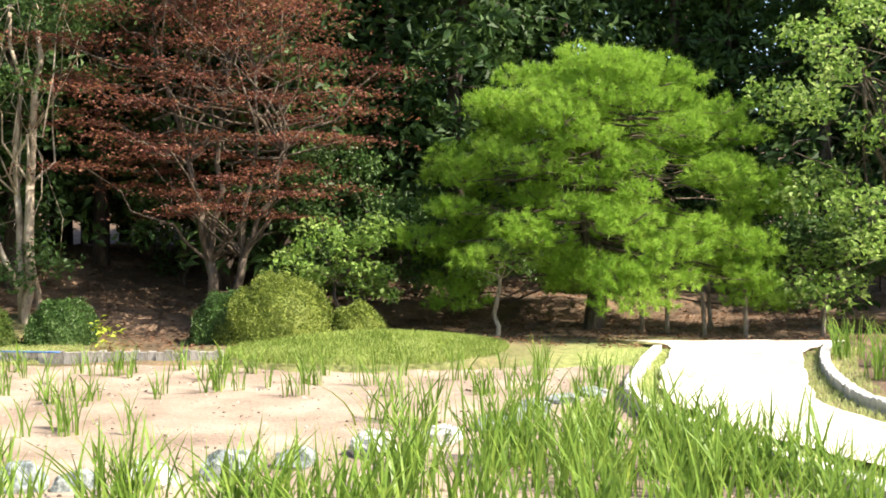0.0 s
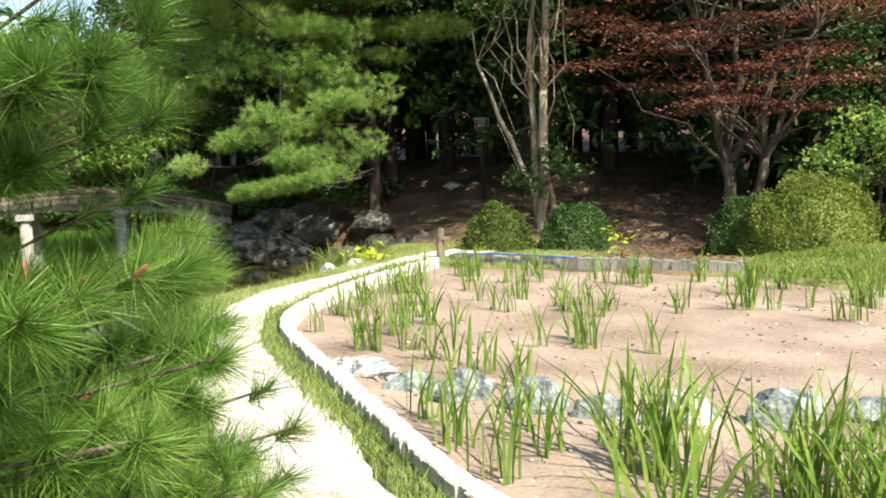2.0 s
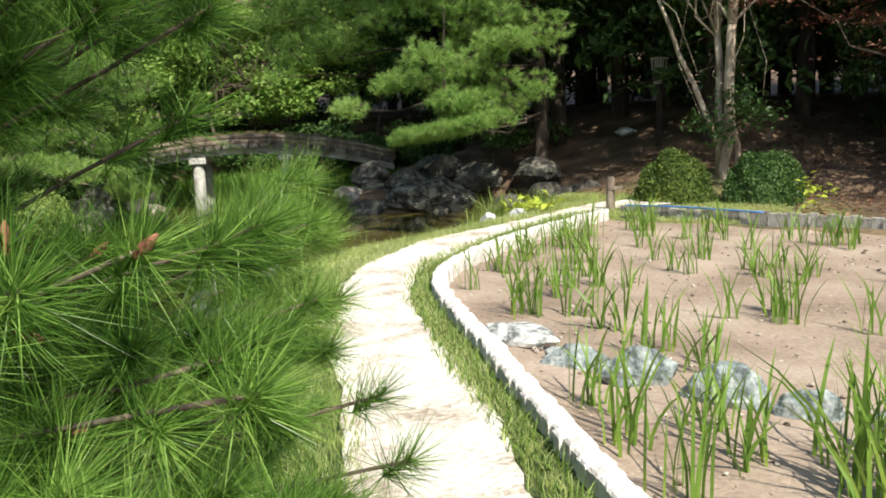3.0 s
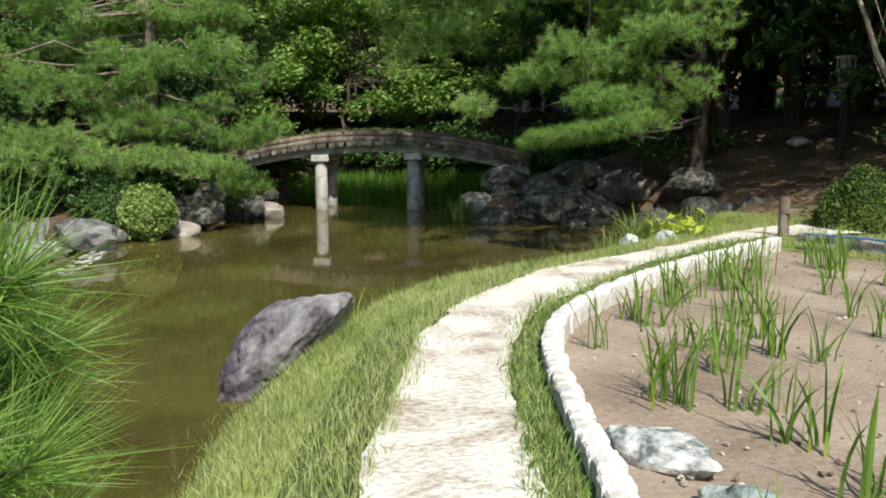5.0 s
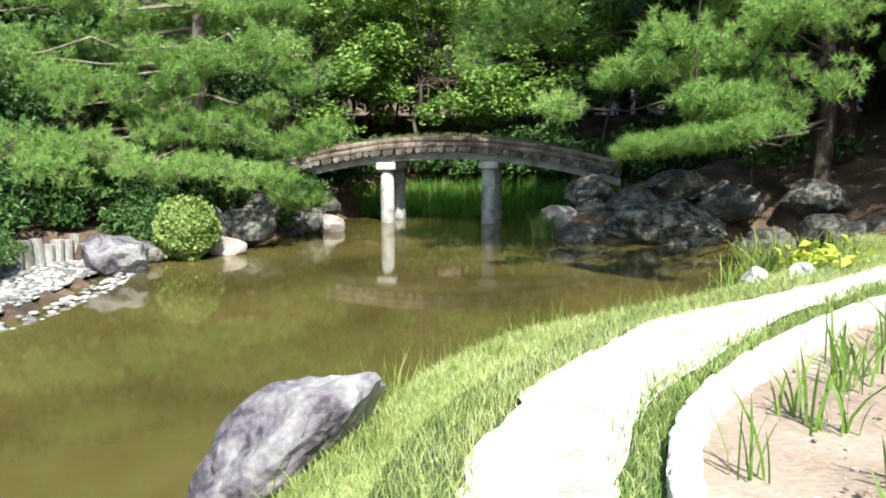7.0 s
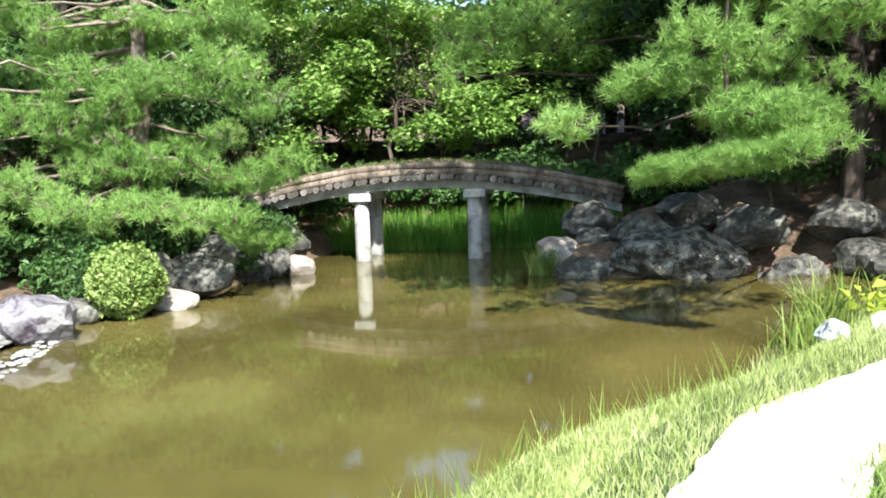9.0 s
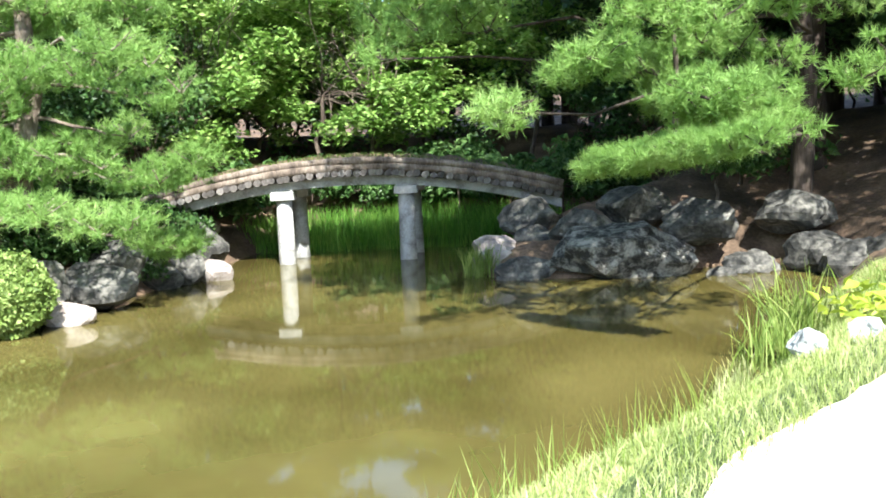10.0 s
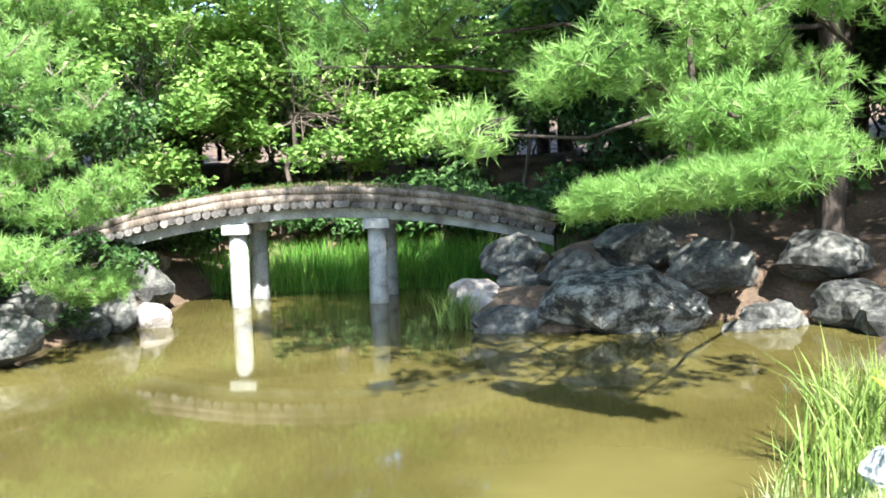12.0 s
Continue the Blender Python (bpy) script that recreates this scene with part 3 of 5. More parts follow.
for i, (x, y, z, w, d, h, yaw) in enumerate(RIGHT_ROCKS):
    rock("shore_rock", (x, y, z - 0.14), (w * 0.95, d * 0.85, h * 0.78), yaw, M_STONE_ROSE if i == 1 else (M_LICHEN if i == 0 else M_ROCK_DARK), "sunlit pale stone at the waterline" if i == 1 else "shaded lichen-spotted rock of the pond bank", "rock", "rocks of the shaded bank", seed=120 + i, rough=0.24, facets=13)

# pebble beach
n = 3600
px = rng.uniform(-16.0, -11.6, n)
py = rng.uniform(1.4, 7.2, n)
dw = np.where(inside(POND, px, py), -1, 1) * away(POND, px, py)
keep = (dw > -0.25) & (dw < 2.2) & (inside(BEACH, px, py) | (dw < 0))
vs, fs = [], []
bm = bmesh.new()
bmesh.ops.create_icosphere(bm, subdivisions=1, radius=1)
base = np.array([v.co for v in bm.verts])
tri = np.array([[v.index for v in f.verts] for f in bm.faces])
bm.free()
for x, y, d in zip(px[keep], py[keep], dw[keep]):
    s = rng.uniform(0.035, 0.075)
    ang = rng.uniform(0, 6.28)
    q = base * np.array([s, s * rng.uniform(0.6, 0.9), s * 0.3])
    q = np.stack([q[:, 0] * math.cos(ang) - q[:, 1] * math.sin(ang) + x, q[:, 0] * math.sin(ang) + q[:, 1] * math.cos(ang) + y, q[:, 2] + (-0.385 if d > 0.05 else WATER_Z + 0.045 + 0.3 * min(d, 0.0))], 1)
    fs.append(tri + len(vs) * 12)
    vs.append(q)
tagged(new("pebbles", mesh_np("pebbles", np.vstack(vs), np.vstack(fs), M_PEBBLE, True)), "pale wet pebbles of the pond beach", "pebbles", kind="stuff")
sheet("beach", BEACH, -0.40, M_CONCRETE, "flat pebbled cement beach", "beach", cell=0.3, rough=0.03)

# clods and small stones on the soil
cx, cy = rng.uniform(-7.4, 2.6, 5200), rng.uniform(3.4, 12.2, 5200)
ok = inside(BED, cx, cy) & (away(BED, cx, cy) > 0.1)
vs, fs = [], []
for x, y in zip(cx[ok], cy[ok]):
    s = 0.006 + 0.016 * rng.uniform() ** 3
    q = base * np.array([s, s * rng.uniform(0.6, 1.0), s * 0.6]) + rng.normal(size=base.shape) * s * 0.12
    z = -0.05 + 0.035 * (noise.noise(Vector((x, y, -0.05)) * 3.0) + 0.6 * noise.noise(Vector((x, y, -0.05)) * 9.0))
    fs.append(tri + len(vs) * 12)
    vs.append(q + np.array([x, y, z]))
tagged(new("soil_clods", mesh_np("soil_clods", np.vstack(vs), np.vstack(fs), M_CLOD)), "small clods and stones strewn over the soil", "soil", kind="stuff")

# short log edging behind the beach
root = thing("log_edging", Matrix(), "row of grey upright log stakes behind the beach", "edging")
for i, p in enumerate(spline([(-16.3, 6.9), (-15.9, 6.4), (-15.3, 5.6), (-14.6, 4.6)], 0.17)):
    bm = bmesh.new()
    bmesh.ops.create_cone(bm, cap_ends=True, segments=10, radius1=0.085, radius2=0.08, depth=0.7)
    part("stake", mesh_bm("stake", bm, M_WOOD_GREY, False), root, m=pose(p[0], p[1], -0.44 + rng.uniform(-0.05, 0.07), rng.normal() * 2, rng.normal() * 2, rng.uniform(0, 360)))


# ---------------------------------------------------------------- bridge
PIER_L, PIER_R = np.array([-18.28, 12.72]), np.array([-17.1, 14.23])
ALONG = (PIER_R - PIER_L) / np.linalg.norm(PIER_R - PIER_L)
ACROSS = np.array([-ALONG[1], ALONG[0]])
SPAN = (-2.3, 4.35)


def deck_z(s):
    """Height of the deck's underside along the bridge, from the first pier."""
    return 0.91 - 0.046 * (s - 1.1) ** 2


bridge = thing("bridge", Matrix(), "weathered arched garden bridge with log deck and concrete piers", "bridge")
yaw = math.degrees(math.atan2(ALONG[1], ALONG[0]))
for side in (0.0, 0.85):
    bm = bmesh.new()
    rows = []
    for s in np.linspace(*SPAN, 28):
        p = PIER_L + ALONG * s + ACROSS * side
        z = deck_z(s)
        rows.append([bm.verts.new((*(p + ACROSS * o), z + h)) for o, h in ((-0.08, -0.02), (0.08, -0.02), (0.08, -0.155), (-0.08, -0.155))])
    for a, b in zip(rows[:-1], rows[1:]):
        for k in range(4):
            bm.faces.new((a[k], a[(k + 1) % 4], b[(k + 1) % 4], b[k]))
    bm.faces.new(rows[0][::-1])
    bm.faces.new(rows[-1])
    bmesh.ops.recalc_face_normals(bm, faces=bm.faces[:])
    part("beam", mesh_bm("beam", bm, M_CONCRETE), bridge)
    for base in (PIER_L, PIER_R):
        p = base + (ACROSS + ALONG * 0.12) * side
        s0 = float(np.dot(base - PIER_L, ALONG))
        top = deck_z(s0) - 0.155
        bm = bmesh.new()
        bmesh.ops.create_cone(bm, cap_ends=True, segments=16, radius1=0.142, radius2=0.122, depth=top + 1.15)
        pier = part("pier", mesh_bm("pier", bm, M_CONCRETE, True), bridge, m=pose(p[0], p[1], (top - 1.15) / 2 - 0.02))
        cap = block_mesh("pier_cap", 0.36, 0.36, 0.13, 0.02, M_CONCRETE)
        part("pier_cap", cap, bridge, m=pose(p[0], p[1], top, 0, 0, yaw))
bm = bmesh.new()
bmesh.ops.create_cone(bm, cap_ends=True, segments=10, radius1=0.062, radius2=0.058, depth=1.55)
for v in bm.verts:
    v.co += Vector((noise.noise(v.co * 4), noise.noise(v.co * 5 + Vector((9, 0, 0))), 0)) * 0.012
log_mesh = mesh_bm("deck_log", bm, M_LOG, False)
for s in np.arange(SPAN[0] + 0.06, SPAN[1], 0.118):
    p = PIER_L + ALONG * s + ACROSS * 0.5
    part("deck_log", log_mesh, bridge, m=pose(p[0], p[1], deck_z(s) + 0.035 + rng.normal() * 0.006, 90, 0, yaw + rng.normal() * 1.0))
# earth and turf kept in by edge logs
for side in (-0.22, 1.22):
    for r0, lift, rad in ((0, 0.125, 0.066), (1, 0.225, 0.058)):
        line = [((*(PIER_L + ALONG * s + ACROSS * side), deck_z(s) + lift), rad * (1 + 0.1 * rng.normal())) for s in np.linspace(*SPAN, 24)]
        v, f = tubes([line], 9)
        part("edge_log", mesh_np("edge_log", v, f, M_BARK_MID, True), bridge)
bm = bmesh.new()
rows = []
for s in np.linspace(*SPAN, 40):
    rows.append([bm.verts.new((*(PIER_L + ALONG * s + ACROSS * o), deck_z(s) + 0.17 + 0.12 * (1 - ((o - 0.5) / 0.75) ** 2) + 0.03 * rng.normal())) for o in np.linspace(-0.22, 1.22, 7)])
for a, b in zip(rows[:-1], rows[1:]):
    for k in range(6):
        bm.faces.new((a[k], b[k], b[k + 1], a[k + 1]))
part("deck_earth", mesh_bm("deck_earth", bm, M_GROUND, True), bridge, "turf-covered earth deck")
n = 2600
s = rng.uniform(*SPAN, n)
o = rng.uniform(-0.24, 1.24, n)
r = np.stack([PIER_L[0] + ALONG[0] * s + ACROSS[0] * o, PIER_L[1] + ALONG[1] * s + ACROSS[1] * o, deck_z(s) + 0.22], 1)
v, f = blades(r, 0.13, 0.016, 0.8, 2)
part("deck_grass", mesh_np("deck_grass", v, f, M_MOSS), bridge, "short grass along the deck")


# ---------------------------------------------------------------- trees
def pads_crown(pads, per_area, needle, width, per, mat, name="crown", up=0.9):
    """Foliage of a pine in flattened pads: each pad is (x, y, z, radius, thickness)."""
    cs, ax = [], []
    for x, y, z, r, t in pads:
        n = max(6, int(per_area * r * r * 3.14))
        ang, rad = rng.uniform(0, 6.283, n), np.sqrt(rng.uniform(0, 1, n)) * r * rng.uniform(0.75, 1.12, n)
        h = t * np.sqrt(np.clip(1 - (rad / (r * 1.15)) ** 2, 0, 1)) * rng.uniform(-0.15, 1.0, n)
        c = np.stack([x + rad * np.cos(ang), y + rad * np.sin(ang), z + h], 1)
        out = np.stack([np.cos(ang) * rad / r, np.sin(ang) * rad / r, np.full(n, up)], 1)
        cs.append(c)
        ax.append(normed(out + 0.35 * unit(n)))
    v, f = needles(np.vstack(cs), np.vstack(ax), per, needle, width)
    return mesh_np(name, v, f, mat)


def dome_pads(centre, radii, count, r=(0.5, 0.95), low=-0.25, seed=1, layer=0.0, thick=(0.32, 0.46)):
    """Pads spread over an uneven dome, denser outside than inside."""
    g = np.random.default_rng(seed)
    out = []
    for i in range(count):
        zz = low + (1 - low) * ((i + 0.5) / count)
        a = i * 2.39996 + g.uniform(-0.3, 0.3)
        ring = math.sqrt(max(0.0, 1 - max(zz, 0) ** 2)) * (g.uniform(0.72, 1.06) if g.uniform() < 0.75 else g.uniform(0.2, 0.7))
        rr = g.uniform(*r)
        zc = centre[2] + radii[2] * zz
        zc = round((zc + 0.06 * i % 0.3) / layer) * layer + g.uniform(-0.1, 0.1) if layer else zc + g.uniform(-0.15, 0.15)
        out.append((centre[0] + radii[0] * ring * math.cos(a), centre[1] + radii[1] * ring * math.sin(a), zc, rr, rr * g.uniform(*thick)))
    return out


def pine(at, pads, trunk, label, mat, per_area=16, needle=0.17, width=0.013, per=22, bark=None, category="pine tree", bough=(), limbs=(), every=1):
    root = thing("pine_tree", pose(*at), label, category)
    lines = [trunk] + list(limbs)
    spine = np.array([p for p, _ in trunk])
    thick = np.array([r for _, r in trunk])
    for i, (x, y, z, r, t) in enumerate(pads + list(bough)):
        h = float(np.clip(z + 0.25, spine[0, 2] + 0.9, spine[-1, 2]))
        start = [np.interp(h, spine[:, 2], spine[:, k]) for k in range(3)]
        if i % every == 0:
            lines.append(limb(start, (x, y, z), min(0.032, float(np.interp(h, spine[:, 2], thick)) * 0.4), 0.008, 0.1))
        for q in range(3):
            a = rng.uniform(0, 6.28)
            lines.append(limb((x, y, z), (x + r * 0.8 * math.cos(a), y + r * 0.8 * math.sin(a), z + t * 0.5), 0.009, 0.004, 0.15, 3))
    v, f = tubes(lines, 6)
    part("trunk", mesh_np("trunk", v, f, bark or M_BARK, True), root)
    part("crown", pads_crown(pads, per_area, needle, width, per, mat), root)
    if bough:
        part("bough", pads_crown(bough, 330, 0.10, 0.006, 45, mat, "bough"), root, "low bough of pale green needle tufts")
    return root


# the rounded pine beside the wide path
pads = dome_pads((0, 0, 1.75), (3.3, 3.0, 3.35), 175, (0.38, 0.70), low=-0.36, seed=3, thick=(0.55, 0.8))
pine((2.95, 17.2, 0.0), pads, [((0, 0, -0.2), 0.22), ((0.15, 0.1, 0.9), 0.19), ((-0.1, 0, 2.0), 0.16), ((0.1, 0.1, 3.2), 0.11), ((0, 0, 4.6), 0.04)], "rounded cloud-pruned bright green pine beside the path", M_PINE, per_area=75, per=28, needle=0.14, width=0.0125)

def tier_pads(tiers, along, seed, deep=0.8):
    """Level tiers of a pruned pine: each (x, y, z, half length, height) becomes a row of overlapping pads."""
    g = np.random.default_rng(seed)
    out = []
    for x, y, z, half, tall in tiers:
        rows = max(1, round(deep / 0.5))
        for j in range(rows):
            n = max(1, round(2 * half / 0.42))
            for i in range(n):
                u = ((i + 0.5) / n * 2 - 1) * half * (1 - 0.12 * j) + g.uniform(-0.1, 0.1)
                w = -j * 0.5 + g.uniform(-0.15, 0.15)
                r = g.uniform(0.2, 0.44)
                out.append((x + along[0] * u + along[1] * w, y + along[1] * u - along[0] * w, z - tall * 0.28 + tall * 0.3 * math.cos(u / half * 1.4) + g.uniform(-0.42, 0.3) * tall - 0.1 * j, r, min(0.42, 0.12 + 0.42 * tall)))
    return out


def local(pads, at):
    return [(x - at[0], y - at[1], z - at[2], r, t) for x, y, z, r, t in pads]


# the pine leaning over the far shore
at = (-17.7, 8.8, 0.3)
TIERS = [(-17.68, 8.20, 3.16, 1.03, 0.44), (-17.04, 9.64, 3.25, 0.86, 0.42), (-17.75, 6.61, 3.34, 1.53, 0.68), (-16.01, 8.97, 2.34, 1.40, 0.80), (-16.87, 7.68, 1.92, 0.98, 0.72), (-17.30, 5.94, 2.11, 1.37, 0.95), (-16.60, 8.40, 1.28, 0.77, 0.51), (-15.72, 9.73, 1.20, 0.72, 0.50), (-15.97, 8.43, 0.78, 1.30, 0.50), (-16.48, 7.06, 1.02, 0.84, 0.60), (-16.82, 5.65, 1.03, 1.39, 0.70), (-16.3, 10.08, 0.27, 0.35, 0.24), (-17.33, 8.77, 4.24, 1.72, 0.80), (-17.5, 9.3, 5.0, 1.3, 0.7), (-17.9, 9.0, 1.6, 1.5, 0.5), (-18.4, 8.0, 2.6, 1.8, 0.6)]
pine(at, local(tier_pads(TIERS, (0.58, 0.81), 8), at), [((0, 0, -0.5), 0.2), ((0.35, -0.1, 0.9), 0.17), ((0.15, 0.2, 1.9), 0.14), ((0.4, 0.1, 3.0), 0.09), ((0.2, 0.3, 4.6), 0.03)], "spreading layered pine over the pond's far shore", M_PINE_BLUE, per_area=105, per=30, needle=0.125, width=0.010, bark=M_BARK_MID, every=3)

# the tall pine over the shaded bank
at = (-12.1, 17.0, 0.45)
TIERS = [(-12.46, 11.36, 2.50, 0.80, 0.75), (-12.76, 11.50, 3.35, 0.85, 0.80), (-10.33, 12.08, 2.34, 0.60, 0.42), (-10.94, 11.68, 1.95, 0.29, 0.23), (-11.18, 11.01, 1.60, 0.15, 0.16), (-9.75, 13.0, 2.5, 0.5, 0.4), (-9.25, 13.2, 1.85, 0.3, 0.3), (-9.82, 11.94, 1.60, 0.38, 0.32), (-11.1, 13.7, 2.15, 0.9, 0.6), (-10.6, 14.1, 2.85, 1.0, 0.6), (-11.4, 14.4, 1.6, 0.8, 0.5), (-10.73, 12.78, 3.24, 1.4, 0.8), (-11.3, 13.4, 4.2, 1.5, 0.8), (-11.4, 14.2, 5.2, 1.4, 0.8), (-11.4, 14.8, 6.2, 1.0, 0.8)]
dim = local(tier_pads([(-10.5, 12.9, 1.6, 0.5, 0.4), (-10.0, 12.6, 1.35, 0.4, 0.3)], (0.58, 0.81), 16), at)
# mostly unseen upper pads, added to cast shade on the bank and bridge end
shade_pads = [p for p in dome_pads((0.7, -2.6, 3.4), (3.2, 3.4, 3.8), 105, (0.6, 1.0), low=-0.1, seed=15) if p[2] > (4.6 if p[0] > 2.4 else 3.25)]
bough = local([(-11.0 + 1.55 * u, 11.75 + 0.1 * u, 1.02 + 0.2 * u + 0.05 * k, 0.15 + 0.1 * math.sin(u * 3.1), 0.16) for k in (0, 1) for u in np.linspace(0, 1, 9)], at)
pine(at, local(tier_pads(TIERS, (0.58, 0.81), 15), at) + dim + shade_pads, [((0, 0, -0.5), 0.16), ((0.1, 0, 1.5), 0.14), ((0.1, -0.4, 3.5), 0.12), ((0.4, -1.4, 5.5), 0.08), ((0.5, -2.2, 7.2), 0.03)], "tall pine with drooping boughs over the shaded bank", M_PINE_BLUE, per_area=100, per=30, needle=0.125, width=0.010, bark=M_BARK_DARK, bough=bough, every=4,
     limbs=[limb(tuple(np.subtract(a, at)), tuple(np.subtract(b, at)), r0, r1, 0.07) for a, b, r0, r1 in [((-12.0, 16.9, 2.4), (-10.74, 12.56, 1.25), 0.07, 0.045), ((-10.74, 12.56, 1.25), (-10.7, 12.6, 3.1), 0.03, 0.012), ((-10.74, 12.56, 1.25), (-9.6, 11.9, 1.25), 0.02, 0.008)]])


def near_pine():
    """The young pine whose long-needled shoots brush the path."""
    root = thing("pine_tree", pose(-4.0, 2.1, 0), "young pine with long fresh needles beside the path", "pine tree")
    base = np.array([-4.0, 2.1, 0])
    trunk = [((0, 0, -0.6), 0.09), ((0.1, 0.1, 0.8), 0.08), ((0.05, 0.15, 1.8), 0.06), ((0.15, 0.1, 2.9), 0.03)]
    lines = [trunk]
    cs, ax = [], []
    tips = [(-2.2, 2.6, 1.2), (-2.55, 2.7, 1.15), (-2.38, 2.56, 0.9), (-1.98, 2.62, 1.03), (-2.85, 3.5, 0.9), (-2.34, 2.64, 1.54), (-2.43, 2.89, 1.57), (-3.1, 3.5, 1.07), (-3.1, 3.4, 0.6), (-2.2, 2.3, 0.75), (-2.5, 3.0, 0.8), (-2.12, 2.95, 0.42), (-2.2, 3.05, 0.6), (-2.3, 3.2, 0.68), (-2.5, 3.3, 0.75), (-2.1, 2.75, 0.3), (-2.35, 2.95, 0.35), (-2.6, 3.35, 0.4), (-3.2, 3.66, 0.9), (-3.05, 3.62, 0.7), (-3.35, 3.62, 1.02), (-3.0, 3.6, 1.05), (-3.4, 3.6, 0.85), (-2.9, 3.45, 0.6), (-3.25, 3.62, 0.8), (-2.75, 3.2, 1.1), (-2.3, 2.85, 1.0), (-2.25, 2.75, 0.65), (-2.25, 2.75, 1.75), (-2.2, 2.65, 1.92), (-2.5, 2.95, 1.85), (-2.4, 2.8, 2.1), (-2.3, 2.6, 1.7), (-2.55, 2.85, 1.65), (-3.3, 3.6, 1.16), (-3.1, 3.62, 1.2), (-2.95, 3.5, 1.1), (-3.4, 3.56, 1.05), (-3.15, 3.62, 0.7), (-2.7, 3.3, 0.95)]
    g = np.random.default_rng(5)
    for i in range(430):
        a = g.uniform(0, 6.283)
        z = g.uniform(0.2, 3.0)
        rad = (1.5 if z < 1.8 else 1.5 - (z - 1.8) * 0.6) * math.sqrt(g.uniform(0.25, 1.0))
        p = (-3.4 + rad * math.cos(a), 2.3 + rad * math.sin(a), z)
        if z > 1.75 and p[0] > -3.1:
            continue
        if p[1] > 3.25 and (z > 1.1 or z < 0.55):
            continue
        if p[1] > 3.62 - 0.12 * (p[0] + 2.5) or 0.72 * (p[0] + 2.05) + 0.695 * (p[1] - 2.62) > (0.24 if z < 0.8 else 0.1 if z < 1.15 else 0.0):
            continue
        tips.append(p)
    for p in tips:
        p = np.array(p)
        k = p - base
        start = np.array([0.08, 0.1, max(0.1, k[2] * 0.75 - 0.1)])
        mid = start + (k - start) * 0.6 + np.array([0, 0, -0.08])
        lines.append(limb(start, mid, 0.010, 0.006, 0.1, 3))
        lines.append(limb(mid, k, 0.006, 0.004, 0.05, 3))
        d = normed((k - mid)[None])[0]
        d = normed((d + np.array([0, 0, 0.35]))[None])[0]
        cs.append(k)
        ax.append(d)
        for q in range(4):
            u = g.uniform(0.1, 0.95)
            side = normed((d + unit(1)[0] * 0.9)[None])[0]
            cs.append(k + (mid - k) * u + side * 0.1)
            ax.append(side)
    cs, ax = np.array(cs), np.array(ax)
    v, f = needles(cs, ax, 200, 0.15, 0.0023, spread=0.9)
    part("crown", mesh_np("crown", v, f, M_PINE_NEAR), root)
    v, f = tubes(lines, 6)
    part("trunk", mesh_np("trunk", v, f, M_BARK, True), root)
    buds = []
    for c, a in zip(cs[:11], ax[:11]):
        buds.append([(tuple(c - a * 0.02), 0.006), (tuple(c + a * 0.01), 0.010), (tuple(c + a * 0.035), 0.003)])
    for b in buds:
        v, f = tubes([b], 6)
        part("bud", mesh_np("bud", v, f, M_BUD, True), root, "small red-brown bud")
    return root


near_pine()


def blob(n, centre, radii, shell=0.6):
    d = unit(n)
    r = rng.uniform(shell, 1.0, (n, 1)) ** 0.6
    lump = 1 + 0.22 * np.sin(d[:, :1] * 5 + d[:, 1:2] * 7) * np.cos(d[:, 2:] * 6)
    return np.array(centre) + d * r * lump * np.array(radii)


# red maple: level sprays on rising stems
maple = thing("maple_tree", pose(-4.25, 16.6, 0), "spreading dark red maple with forked pale trunks", "maple tree")
forks = [((0, 0, -0.2), (-0.15, 0.1, 1.3), 0.16, 0.13), ((0.1, 0.05, -0.2), (0.5, 0, 1.4), 0.13, 0.1), ((-0.15, 0.1, 1.3), (-0.5, 0, 3.2), 0.12, 0.07), ((-0.15, 0.1, 1.3), (0.15, 0.2, 4.6), 0.1, 0.05), ((0.5, 0, 1.4), (1.3, -0.1, 3.4), 0.09, 0.05), ((0.5, 0, 1.4), (0.7, 0.3, 5.0), 0.08, 0.04), ((-0.5, 0, 3.2), (-1.2, 0.1, 6.0), 0.07, 0.03)]
lines = [limb(a, b, r0 * 0.75, r1 * 0.75, 0.12) for a, b, r0, r1 in forks]
cs = []
g = np.random.default_rng(21)
for i in range(84):
    z = 2.1 + 5.4 * ((i + 0.5) / 84)
    w = 3.3 * math.sin(min(1.0, (z - 1.5) / 2.6) * 1.57) * (1 if z < 5 else max(0.35, 1 - (z - 5) / 3.5))
    a = i * 2.39996
    rad = w * math.sqrt(g.uniform(0.05, 1.0))
    c = np.array([rad * math.cos(a), rad * math.sin(a) * 0.85, z + 0.25 * rad * 0.3])
    if z < 2.6 and c[0] < -1.2:
        continue
    n = 360
    d = rng.normal(size=(n, 3)) * np.array([0.48, 0.40, 0.035])
    d[:, 2] -= 0.10 * np.hypot(d[:, 0], d[:, 1])
    cs.append(c + d)
    start = np.array(forks[2 + i % 5][1]) if z > 3.4 else np.array(forks[i % 2][1])
    lines.append(limb(start * np.array([1, 1, min(1, (z - 0.3) / start[2])]), c, 0.03, 0.008, 0.2))
v, f = leaves(np.vstack(cs), 0.082, flat=0.6, slim=0.5)
part("crown", mesh_np("crown", v, f, M_MAPLE), maple)
v, f = tubes(lines, 7)
part("trunk", mesh_np("trunk", v, f, M_BARK, True), maple)


